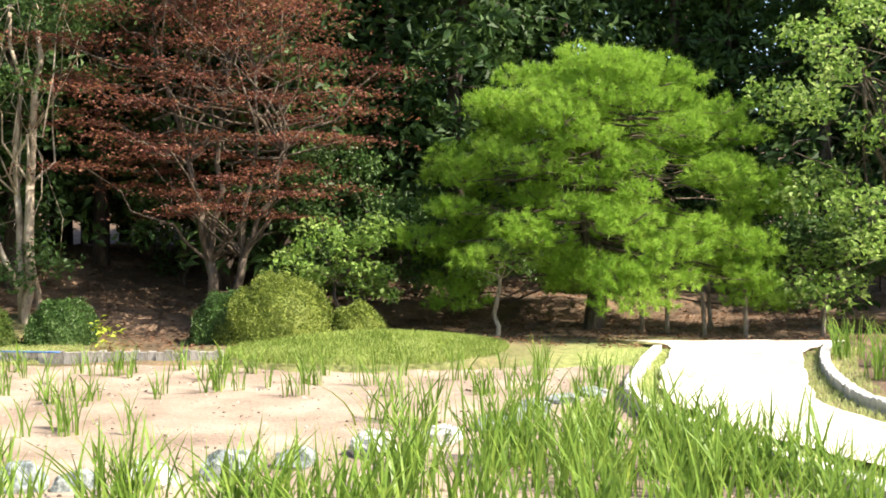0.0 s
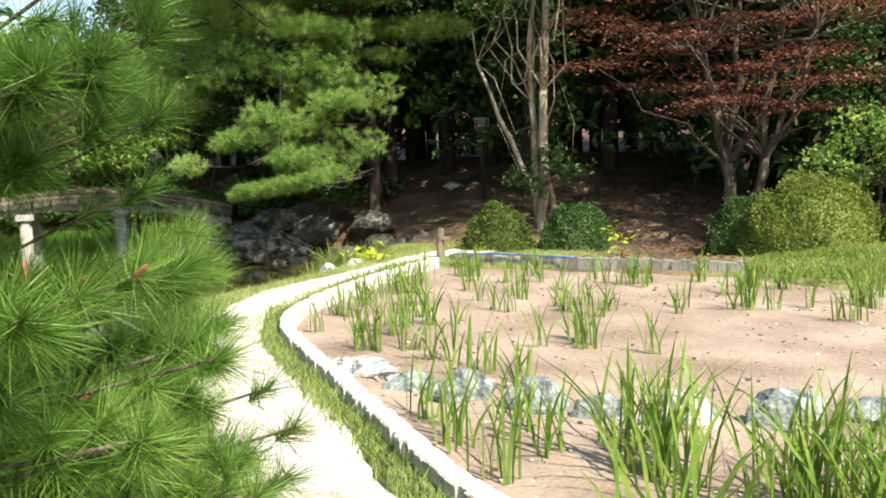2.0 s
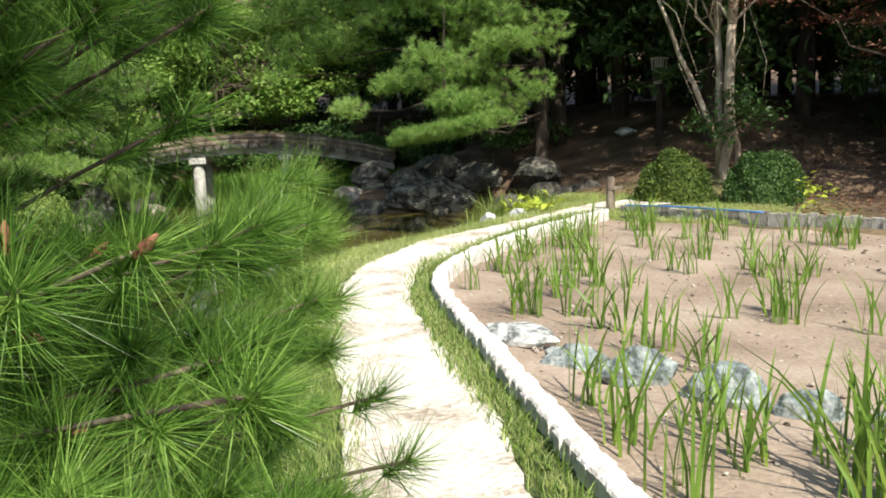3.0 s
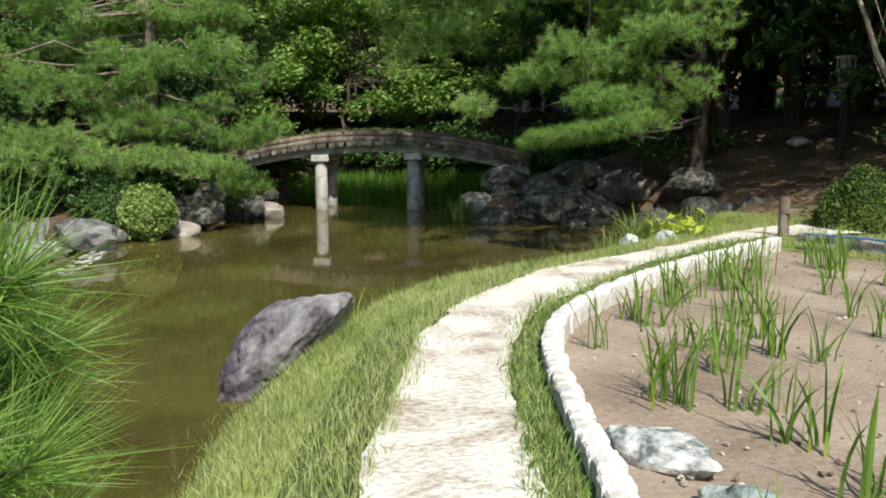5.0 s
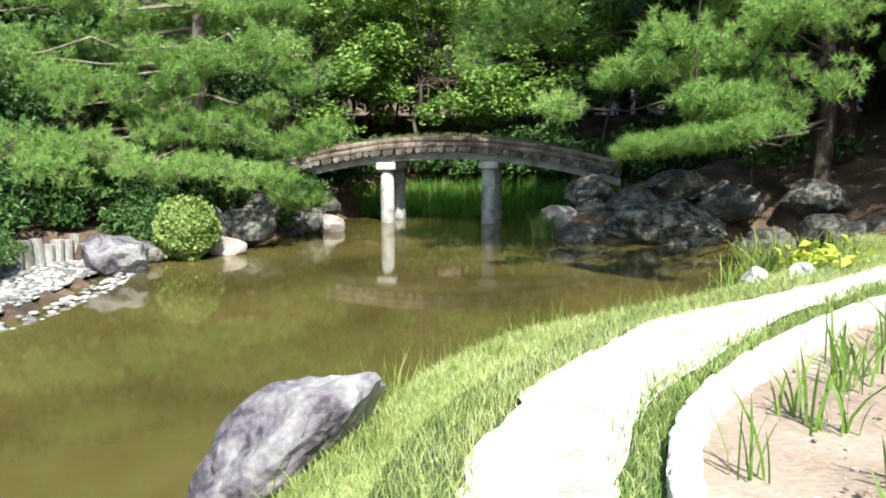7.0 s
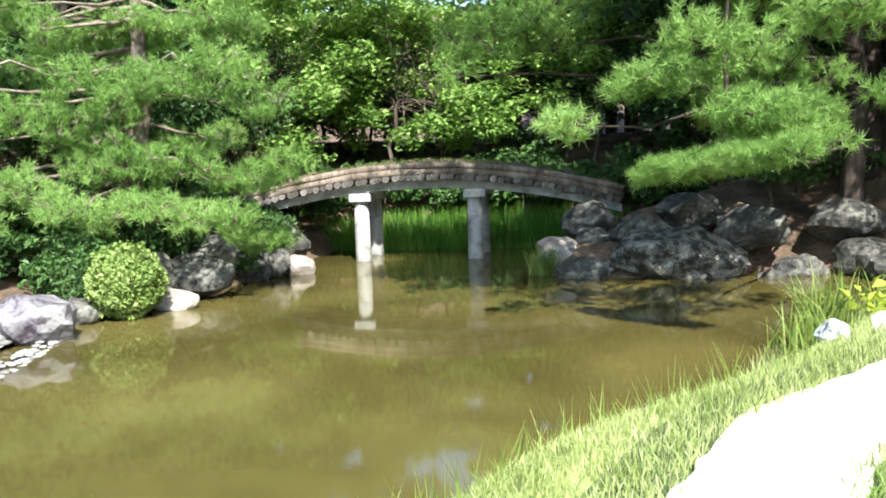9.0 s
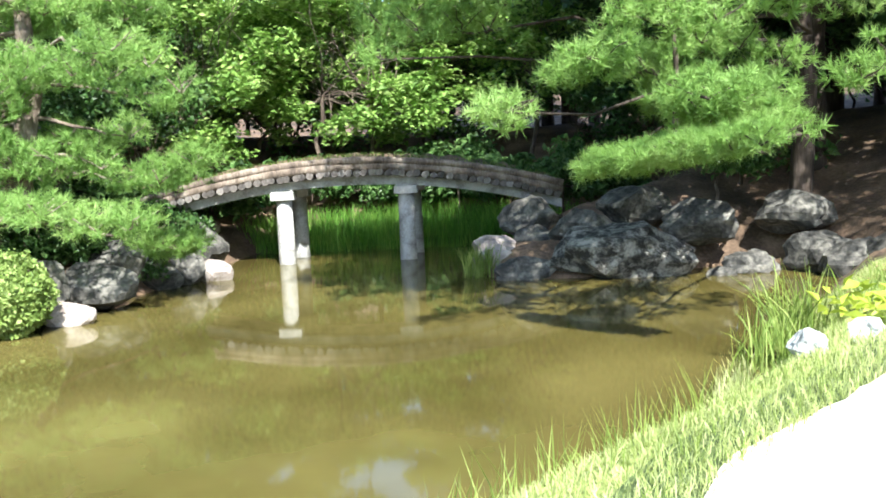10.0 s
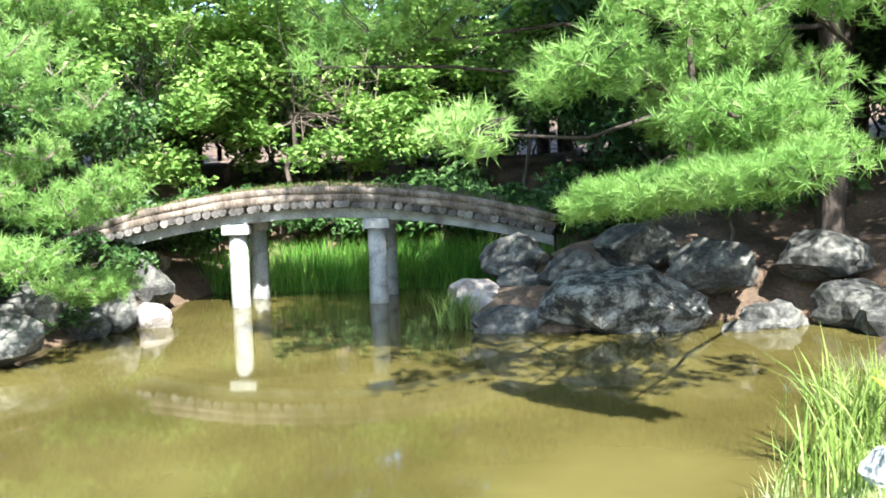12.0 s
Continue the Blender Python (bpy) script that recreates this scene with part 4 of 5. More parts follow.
def broadleaf(at, label, stems, clumps, leaf, mat, name="tree", category="tree", bark=None, per=260, flat=0.45, group="", wobble=0.15):
    """A leafy tree or shrub: stems as (from, to, r0, r1), clumps as (x, y, z, radius)."""
    root = thing(name, pose(*at), label, category, group)
    lines = [limb(a, b, r0, r1, wobble) for a, b, r0, r1 in stems]
    cs = []
    for i, (x, y, z, r) in enumerate(clumps):
        cs.append(blob(int(per * max(0.3, r * r * 2)), (x, y, z), (r, r, r * 0.62), 0.15))
        s = stems[i % len(stems)]
        lines.append(limb(s[1], (x, y, z), s[3] * 0.36, 0.004, 0.3))
    v, f = tubes(lines, 6)
    part("trunk", mesh_np("trunk", v, f, bark or M_BARK, True), root)
    v, f = leaves(np.vstack(cs), leaf, flat=flat)
    part("crown", mesh_np("crown", v, f, mat), root)
    return root


def scatter(n, box, r, seed):
    g = np.random.default_rng(seed)
    (x0, x1), (y0, y1), (z0, z1) = box
    return [(g.uniform(x0, x1), g.uniform(y0, y1), g.uniform(z0, z1), g.uniform(*r)) for _ in range(n)]


# pale multi-stemmed tree
broadleaf((-7.7, 16.4, 0.2), "pale multi-stemmed tree with patchy smooth bark", [((0, 0, -0.3), (0.05, 0, 2.6), 0.11, 0.08), ((-0.1, 0, -0.3), (-0.25, 0.1, 2.4), 0.08, 0.06), ((-0.15, 0, 0.6), (-1.3, -0.1, 3.2), 0.06, 0.03), ((0.05, 0, 2.6), (0.2, 0.1, 6.5), 0.08, 0.04), ((-0.25, 0.1, 2.4), (-0.4, 0.2, 6.0), 0.06, 0.03), ((0.1, 0.1, -0.3), (-0.05, 0.2, 3.5), 0.06, 0.04)], scatter(26, ((-1.8, 1.6), (-1.2, 1.2), (4.2, 7.0)), (0.4, 0.8), 31) + [(0.3, -0.2, 1.35, 0.5), (0.7, -0.3, 1.1, 0.5), (-0.3, -0.3, 1.0, 0.4), (0.1, -0.4, 0.8, 0.4)], 0.11, M_LEAF_DARK, bark=M_BARK_PALE, per=300, wobble=0.05)

# light deciduous tree by the wide path
broadleaf((7.9, 15.6, 0.0), "light green deciduous tree by the wide path", [((0, 0, -0.2), (0.1, 0, 2.2), 0.12, 0.08), ((0.1, 0, 2.2), (-0.4, 0, 4.6), 0.07, 0.03), ((0.1, 0, 2.2), (0.7, 0.2, 5.0), 0.07, 0.03)], scatter(52, ((-1.7, 2.6), (-1.6, 1.4), (0.7, 5.9)), (0.35, 0.75), 33), 0.13, M_LEAF, per=240)

# small sapling and light shrub beyond the lawn
broadleaf((1.0, 15.9, 0.1), "young sapling with pale stem and light leaves", [((0, 0, -0.2), (0.05, 0, 0.9), 0.05, 0.035)], scatter(7, ((-0.5, 0.5), (-0.4, 0.4), (0.9, 1.5)), (0.2, 0.35), 34), 0.10, M_LEAF, "sapling", "sapling", bark=M_BARK_PALE, per=260)
broadleaf((-2.0, 16.4, 0.1), "bright green leafy shrub behind the clipped dome", [((0, 0, -0.2), (0, 0, 0.8), 0.05, 0.03), ((0.4, 0, -0.2), (0.5, 0, 0.9), 0.04, 0.02)], scatter(22, ((-0.9, 1.1), (-0.5, 0.5), (0.6, 1.9)), (0.25, 0.5), 35), 0.11, M_LEAF, "shrub", "shrub", per=300)
broadleaf((-1.6, 17.8, 0.2), "dark glossy-leaved shrub at the wood's edge", [((0, 0, -0.2), (0, 0, 1.2), 0.06, 0.03)], scatter(34, ((-1.6, 1.6), (-0.6, 0.6), (0.6, 3.4)), (0.4, 0.7), 36), 0.12, M_LEAF_DARK, "shrub", "shrub", per=280)


def clipped(at, radii, label, mat, seed, n=9500, leaf=0.045, name="clipped_bush", ball=False):
    root = thing(name, pose(*at), label, "bush")
    d = unit(n)
    if not ball:
        d[:, 2] = np.abs(d[:, 2]) * 1.02 - 0.12
    lump = 1 + 0.09 * np.sin(d[:, :1] * 5 + seed) * np.cos(d[:, 1:2] * 6 + seed) + 0.06 * np.sin(d[:, 2:] * 9 + d[:, :1] * 8 + 2 * seed) + rng.normal(size=(n, 1)) * 0.04
    p = d * lump * np.array(radii) * rng.uniform(0.9, 1.0, (n, 1))
    v, f = leaves(p, leaf, flat=0.3, slim=0.65)
    part("foliage", mesh_np("foliage", v, f, mat), root)
    lines = [limb((rng.normal() * 0.1, rng.normal() * 0.1, -0.15), tuple(unit(1)[0] * np.array(radii) * 0.7 * np.array([1, 1, 0]) + np.array([0, 0, radii[2] * 0.6])), 0.025, 0.01, 0.2) for _ in range(9)]
    v, f = tubes(lines, 5)
    part("branchwork", mesh_np("branchwork", v, f, M_BARK), root)
    bm = bmesh.new()
    bmesh.ops.create_icosphere(bm, subdivisions=3, radius=1)
    for vv in bm.verts:
        vv.co = Vector((vv.co.x * radii[0] * 0.8, vv.co.y * radii[1] * 0.8, max(-9 if ball else -0.1, vv.co.z * radii[2] * 0.8))) * (1 + 0.05 * noise.noise(vv.co * 4))
    part("inner_growth", mesh_bm("inner_growth", bm, mat), root)
    return root


clipped((-2.72, 14.6, 0.1), (1.0, 0.9, 1.15), "clipped yellow-green azalea dome on the lawn", M_HEDGE, 1, n=17000, leaf=0.042)
clipped((-3.6, 14.9, 0.0), (0.7, 0.7, 0.95), "clipped dark azalea dome beside the larger one", M_LEAF_DARK, 2)
clipped((-1.45, 14.9, 0.15), (0.5, 0.5, 0.55), "low clipped azalea beside the lawn", M_HEDGE, 3, n=5000)
# the next two bushes have tree shade put into their leaf colour
clipped((-7.6, 14.35, 0.0), (0.6, 0.52, 0.86), "clipped round bush with yellowish top by the path's end", M_BUSH, 4)
clipped((-6.45, 14.9, 0.0), (0.62, 0.55, 0.82), "dark clipped bush behind the iris bed", M_LEAF_DARK, 5)
clipped((-15.7, 8.12, -0.03), (0.43, 0.43, 0.44), "round light green bush at the waterline", M_AZALEA, 6, n=4200, leaf=0.07, ball=True)
clipped((-16.3, 7.75, 0.0), (0.5, 0.5, 0.5), "round dark bush behind the light one", M_LEAF_DARK, 8, n=4200, leaf=0.07, ball=True)
clipped((-15.1, 5.4, -0.1), (0.8, 0.6, 0.4), "low dark bush behind the log edging", M_LEAF_DARK, 7, n=2600)


# ---------------------------------------------------------------- woodland
def conifer(seed, height, low, spread, mat):
    """One tall dark conifer with sprays hanging from level boughs."""
    g = np.random.default_rng(seed)
    root = thing("conifer_tree", pose(0, 0, -400), "tall dark conifer of the woodland", "conifer", "woodland conifers")
    lines = [limb((0, 0, -0.5), (0, 0, height), 0.21, 0.04, 0.03, 6)]
    cs = []
    n = int((height - low) * 15)
    for i in range(n):
        z = low + (height - low) * (i + g.uniform()) / n
        a = g.uniform(0, 6.283)
        r = spread * (1 - 0.55 * (z - low) / (height - low)) * g.uniform(0.55, 1.05)
        tip = np.array([r * math.cos(a), r * math.sin(a), z - 0.25 * r])
        if i % 3 == 0:
            lines.append(limb((0, 0, z), tip, 0.03, 0.008, 0.1, 3))
        m = 34
        u = rng.uniform(0.25, 1.05, (m, 1))
        c = np.array([0, 0, z]) + (tip - np.array([0, 0, z])) * u + rng.normal(size=(m, 3)) * np.array([0.22, 0.22, 0.16])
        cs.append(c)
    v, f = leaves(np.vstack(cs), 0.30, flat=0.35, slim=0.5)
    part("crown", mesh_np("crown", v, f, mat), root)
    v, f = tubes(lines, 7)
    part("trunk", mesh_np("trunk", v, f, M_BARK_DARK, True), root)
    return root


kinds = [conifer(50, 13, 1.6, 2.6, M_CEDAR), conifer(51, 15, 2.4, 2.8, M_CEDAR), conifer(52, 11, 1.0, 2.5, M_CEDAR), conifer(53, 14, 3.2, 2.7, M_CEDAR)]
spots = []
g = np.random.default_rng(77)
ARC = spline([(12, 22), (6, 24), (0, 23), (-6, 21.5), (-11, 21), (-15, 21.5), (-20, 23), (-25, 19), (-26, 12), (-25, 4), (-22, -4)], 1.0)
for ring, (gap, push) in enumerate(((2.3, 0.0), (2.6, 3.0), (3.2, 6.5), (4.0, 11.0))):
    d = np.gradient(ARC, axis=0)
    nrm = np.stack([d[:, 1], -d[:, 0]], 1)
    nrm /= np.linalg.norm(nrm, axis=1)[:, None]
    for k in np.arange(0, len(ARC) - 1, gap):
        p = ARC[int(k)] + nrm[int(k)] * (push + g.uniform(-0.9, 0.9)) + g.uniform(-0.7, 0.7, 2)
        spots.append(p)
# trees south and east of the bed are unseen, added to close the reflections
spots += [np.array(p) for p in [(24, 15), (27, 9), (28, 2), (26, -6), (18, -14), (8, -17), (-2, -18), (-10, -16), (-16, -13), (-20, -9), (15, 20), (18, 21), (-9.2, 18.8), (-13.0, 19.0), (-14.8, 18.2), (-3.4, 19.2), (0.4, 20.5), (-22.5, 9.0), (-22.6, 6.0)]]
spots = [p for p in spots if not (p[1] > 8 and p[0] < -15 and abs(math.degrees(math.atan2(p[1] - 6.7, -6.5 - p[0])) - 31.6) < 6.5)]
for i, p in enumerate(spots):
    z = float(ground_z(p[0], p[1]))
    ob = kinds[i % 4] if i < 4 else copy_thing(kinds[g.integers(0, 4)], Matrix())
    sc = g.uniform(0.9, 1.2)
    ob.matrix_basis = pose(p[0], p[1], z, 0, 0, g.uniform(0, 360)) @ Matrix.Diagonal((sc, sc, sc, 1))


for i, (x, y, k) in enumerate([(-21.6, 14.6, 0.8), (-21.9, 15.8, 0.9), (-21.5, 17.0, 0.7), (-22.6, 16.4, 1.0), (-20.7, 18.6, 0.8), (-20.3, 12.2, 0.7)]):
    rock("bank_rock", (x, y, float(ground_z(x, y)) + 0.05), (k, k * 0.8, k * 0.7), i * 50, M_ROCK_WARM, "brown rock on the bank behind the bridge", "rock", "rocks behind the bridge", seed=220 + i, rough=0.22, facets=11)


# light undergrowth behind the bridge, and dark undergrowth along the wood
young = broadleaf((-22.0, 15.5, 0.6), "bright young broadleaf tree behind the bridge", [((0, 0, -0.4), (0.2, 0.1, 1.8), 0.06, 0.04), ((0.6, 0.9, -0.4), (0.9, 1.0, 1.7), 0.05, 0.03), ((-0.3, 1.6, -0.4), (-0.2, 1.8, 2.0), 0.05, 0.03)], scatter(62, ((-0.6, 1.7), (-1.6, 2.8), (1.0, 4.6)), (0.35, 0.7), 61), 0.16, M_LEAF, per=380, flat=0.6)
for x, y, turn in [(-24.0, 15.2, 70), (-24.6, 17.8, 160), (-23.2, 19.6, 250), (-24.2, 12.6, 20), (-26.5, 16.2, 310)]:
    copy_thing(young, pose(x, y, float(ground_z(x, y)) + 0.3, 0, 0, turn) @ Matrix.Diagonal((1, 1, 0.62, 1)))
broadleaf((-21.6, 12.6, 0.6), "bright young broadleaf tree behind the pine", [((0, 0, -0.4), (0.1, 0.1, 1.6), 0.05, 0.03)], scatter(34, ((-0.6, 1.5), (-1.2, 1.6), (0.3, 4.9)), (0.35, 0.65), 62), 0.15, M_LEAF, per=380, flat=0.6)
broadleaf((-19.6, 19.4, 0.6), "young broadleaf tree behind the bridge's end", [((0, 0, -0.4), (0.1, 0.1, 1.8), 0.06, 0.03)], scatter(26, ((-1.4, 1.4), (-0.8, 0.8), (1.6, 4.6)), (0.4, 0.7), 63), 0.16, M_LEAF, per=320, flat=0.6)
under = broadleaf((0, 0, -400), "dark evergreen undergrowth of the woodland", [((0, 0, -0.3), (0, 0, 0.7), 0.04, 0.02)], scatter(22, ((-1.3, 1.3), (-0.9, 0.9), (0.3, 2.2)), (0.4, 0.7), 64), 0.14, M_LEAF_DARK, "shrub", "shrub", per=220, group="woodland undergrowth")
first = True
for x, y in [(-9.5, 20.5), (-12.5, 21.5), (-16.5, 21.0), (-6.0, 20.5), (-4.5, 22), (-1.5, 21.5), (2.5, 22.5), (5.0, 22.5), (8.5, 20.5), (10.0, 16.0), (-18.5, 21.5), (-22, 20), (-23.5, 16.5), (-23.0, 11.0), (-20.8, 8.0), (-21.5, 5.0), (-18.5, 6.0), (-20, 2.5), (-17.5, 3.5), (-19.6, 8.4), (-20.0, 9.8), (-20.6, 11.4), (-11.5, 23.5), (-7.5, 23.0), (-3, 24), (0.5, 23.8), (4, 25), (7.5, 23.5), (11, 22), (-14.5, 23.2), (-20.5, 23.5), (-25.0, 14), (-24.5, 9.0), (-24, 5.5), (-13.6, 18.0), (-16.3, 19.4), (10.5, 18.5), (9.0, 16.8), (-26.5, 17.5), (-25.5, 19.5), (-27.5, 15.5), (-24.2, 21.0), (-22.8, 22.2), (-26.8, 12.8), (-28.5, 18.5), (-27, 21.5), (-24, 24), (-19, 20.2), (-17.2, 22.8)]:
    m = pose(x, y, float(ground_z(x, y)), 0, 0, (x * 57) % 360)
    if first:
        under.matrix_basis, first = m, False
    else:
        copy_thing(under, m)


low = broadleaf((-17.6, 8.7, 0.05), "low dark leafy shrub between the shore rocks", [((0, 0, -0.3), (0, 0, 0.25), 0.02, 0.012)], scatter(12, ((-0.55, 0.55), (-0.45, 0.45), (0.1, 0.55)), (0.18, 0.32), 65), 0.1, M_LEAF_DARK, "shrub", "shrub", per=520, group="shrubs on the shore")
for x, y, z, k in [(-18.1, 9.35, 0.0, 1.0), (-18.55, 9.95, 0.0, 1.0), (-18.95, 10.75, 0.0, 1.1), (-19.35, 11.35, 0.0, 0.9), (-17.3, 7.9, 0.0, 1.1), (-16.6, 7.2, -0.1, 1.1), (-18.8, 8.8, 0.4, 1.3), (-17.9, 7.4, 0.3, 1.4), (-19.7, 10.2, 0.5, 1.3), (-17.6, 10.0, -0.3, 0.7), (-20.4, 12.4, 0.2, 1.4), (-21.0, 13.6, 0.3, 1.3), (-21.4, 15.0, 0.4, 1.2), (-21.2, 16.8, 0.3, 1.4), (-20.2, 18.2, 0.3, 1.4), (-18.0, 18.9, 0.3, 1.5), (-16.4, 18.0, 0.3, 1.3), (-15.8, 16.4, 0.3, 1.1), (-13.3, 16.9, 0.7, 1.2), (-17.0, 6.2, 0.1, 1.3), (-16.2, 5.4, 0.0, 1.2), (-19.8, 17.5, 0.1, 1.5), (-20.6, 16.9, 0.2, 1.5), (-19.0, 18.3, 0.2, 1.4), (-20.9, 16.0, 0.2, 1.3), (-20.5, 17.8, 0.4, 1.6)]:
    copy_thing(low, pose(x, y, max(z, float(ground_z(x, y))) if z >= 0 else z, 0, 0, (x * 91) % 360) @ Matrix.Diagonal((k, k, k, 1)))


# ---------------------------------------------------------------- irises
def iris_kind(seed, n, h, spread):
    """A clump whose leaves are each a mesh of their own."""
    ob = thing("iris_clump", Matrix(), "clump of upright sword-shaped green iris leaves", "iris", "irises in the bed")
    for _ in range(n):
        r = np.array([[rng.normal() * spread, rng.normal() * spread, -0.03]])
        v, f = blades(r, np.full(1, h), np.full(1, 0.021), 0.58, 4, 0.22)
        part("leaf", mesh_np("leaf", v, f, M_IRIS), ob)
    return ob


small = [iris_kind(k, 9, 0.40, 0.036) for k in range(3)]
mid = [iris_kind(k, 17, 0.52, 0.052) for k in range(3)]
large = [iris_kind(k, 34, 0.66, 0.10) for k in range(4)]
places = []
g = np.random.default_rng(13)
# thin planting in the far part, dense in the near right part
for x, y in [(-3.4, 5.5), (-4.78, 6.88), (-4.9, 6.95), (-4.5, 7.15), (-4.1, 6.9), (-3.2, 6.45), (-2.55, 4.85), (-2.5, 5.3), (-3.0, 5.15), (-2.75, 5.55), (-4.25, 5.95), (-3.6, 6.6), (-6.35, 8.9), (-6.0, 8.2), (-5.4, 7.9)]:
    places.append((x, y, 1))
for _ in range(80):
    x, y = g.uniform(-7.0, -2.6), g.uniform(7.2, 12.0)
    if g.uniform() < 0.95 - 0.16 * (x + 7):
        places.append((x, y, int(g.uniform() < 0.35)))
for _ in range(26):
    places.append((g.uniform(-3.0, 2.4), g.uniform(9.6, 11.6), int(g.uniform() < 0.5)))
for _ in range(62):
    x, y = g.uniform(-2.2, 2.4), g.uniform(4.2, 8.4)
    if y < 4.4 + 0.25 * abs(x) or (x < -0.4 and y > 5.9) or y > 6.9 + 0.8 * x + 0.4:
        continue
    places.append((x, y, 2))
for x, y in [(-1.55, 4.35), (-0.85, 4.9), (-1.1, 5.35), (-0.4, 4.3), (-1.9, 5.3), (-0.3, 5.7), (0.2, 5.0), (0.8, 5.3), (1.4, 5.0), (1.9, 5.4), (1.0, 6.2), (1.6, 6.4), (1.2, 7.2), (0.5, 6.6), (1.8, 7.6), (1.9, 9.9), (-0.55, 8.3), (-0.2, 8.1), (2.2, 4.75), (2.35, 5.3), (2.0, 4.5), (1.7, 4.2), (1.3, 4.3), (2.2, 5.8), (1.9, 6.1), (0.9, 4.4), (0.5, 4.6), (1.6, 5.6), (2.4, 5.0), (0.1, 4.2), (2.25, 6.2), (2.1, 6.6), (2.42, 5.6), (1.98, 7.0), (1.85, 7.5), (2.35, 5.9)]:
    places.append((x, y, 2))
used = set()
for x, y, k in places:
    if not inside(BED, np.array(x), np.array(y)) or away(BED, np.array(x), np.array(y)) < 0.12:
        continue
    kindset = (small, mid, large)[k]
    j = int(g.integers(0, len(kindset)))
    m = pose(x, y, -0.05, 0, 0, g.uniform(0, 360)) @ Matrix.Diagonal((1, 1, g.uniform(0.8, 1.15), 1))
    if (k, j) not in used:
        used.add((k, j))
        kindset[j].matrix_basis = m
    else:
        copy_thing(kindset[j], m)
# beyond the wide path's outer kerb
for _ in range(34):
    x, y = g.uniform(4.6, 7.2), g.uniform(7.5, 13.2)
    if x < np.interp(y, [7.5, 9.5, 11.1, 12.4, 13.6], [4.5, 4.6, 5.1, 5.7, 6.3]):
        continue
    copy_thing(large[int(g.integers(0, 4))], pose(x, y, 0, 0, 0, g.uniform(0, 360)))


PATH_POLY = np.vstack([PATH_R, PATH_L[::-1]])
# ---------------------------------------------------------------- grass
def grass(name, n, box, test, height, width, mat, label, lean=0.6, tall=0.0):
    x, y = rng.uniform(*box[0], n), rng.uniform(*box[1], n)
    ok = test(x, y)
    x, y = x[ok], y[ok]
    z = np.where(inside(PATH_POLY, x, y) | inside(RIGHT_PATH, x, y), 0.03, ground_z(x, y) - 0.03)
    z = np.maximum(np.where(((away(KERB_LINE, x, y, False) < 0.5) | (away(PATH_L, x, y, False) < 0.3)) & ~inside(PATH_POLY, x, y), np.maximum(z, 0.006), z), WATER_Z - 0.06)
    h = np.full(len(x), height) * (1 + tall * (rng.uniform(size=len(x)) < 0.04))
    v, f = blades(np.stack([x, y, z], 1), h, np.full(len(x), width), lean, 2)
    return tagged(new(name, mesh_np(name, v, f, mat)), label, "grass", kind="stuff")


def frayed(x, y):
    """Inside the path, away from its grown-over edges."""
    d = away(PATH_POLY, x, y)
    return inside(PATH_POLY, x, y) & (d > 0.09 * rng.uniform(0, 1, len(x)) ** 3 + 0.03 * np.sin(x * 5 + y * 3))


def on_bank(x, y):
    dw = np.where(inside(POND, x, y), -1, 1) * away(POND, x, y)
    return (dw > -0.08) & ~frayed(x, y) & ~inside(BED, x, y) & (x + 0.45 * y < 0.6) & (away(PATH_L, x, y, False) < 2.6) & (away(KERB_LINE, x, y, False) > 0.1)


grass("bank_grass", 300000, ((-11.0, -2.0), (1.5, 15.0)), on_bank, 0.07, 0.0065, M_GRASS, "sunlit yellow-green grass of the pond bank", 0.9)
grass("bank_grass", 26000, ((-11.0, -2.0), (1.5, 15.0)), on_bank, 0.115, 0.007, M_LAWN, "longer greener blades among the bank grass", 1.1)


def on_strip(x, y):
    return (away(KERB_LINE, x, y, False) < 0.42) & (away(KERB_LINE, x, y, False) > 0.07) & ~inside(BED, x, y) & ~frayed(x, y)


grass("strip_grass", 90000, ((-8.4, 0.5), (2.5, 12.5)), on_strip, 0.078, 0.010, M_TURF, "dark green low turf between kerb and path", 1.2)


def at_edge(x, y):
    dw = np.where(inside(POND, x, y), -1, 1) * away(POND, x, y)
    return (np.abs(dw - 0.17) < 0.17) & (x > -10.6) & (x < -5) & (y > 5.9) & (y < 10.4) & (np.sin(x * 9 + y * 5) + 0.8 * np.sin(x * 23 + y * 17) > -0.7)


grass("edge_grass", 20000, ((-10.8, -5.0), (3.0, 14.5)), at_edge, 0.37, 0.009, M_LAWN, "taller grass fringing the water", 0.5)


def far_edge(x, y):
    dw = np.where(inside(POND, x, y), -1, 1) * away(POND, x, y)
    return (np.abs(dw - 0.06) < 0.14) & (x > -10.8) & (x < -8.5) & (y > 10.4) & (y < 14.5) & (np.sin(x * 11 + y * 7) > 0.1)


grass("shore_grass", 9000, ((-10.8, -8.5), (10.4, 14.5)), far_edge, 0.26, 0.010, M_GRASS, "short grass fringing the far bank", 0.7)


def on_lawn(x, y):
    return (((x + 1.1) / 2.1) ** 2 + ((y - 13.2) / 1.75) ** 2 < 1) & ~inside(BED, x, y)


grass("lawn_grass", 60000, ((-4, 3.2), (11, 15.2)), on_lawn, 0.08, 0.012, M_LAWN, "low sunlit lawn beyond the iris bed", 0.9)


def by_right(x, y):
    return (away(KERB_RIGHT, x, y, False) < 0.45) & ~inside(BED, x, y) & ~inside(RIGHT_PATH, x, y) | (away(KERB_OUTER, x, y, False) < 0.4) & ~inside(RIGHT_PATH, x, y)


grass("verge_grass", 40000, ((1.8, 6.5), (4, 14)), by_right, 0.06, 0.011, M_GRASS, "light green verge along the wide path", 0.9)


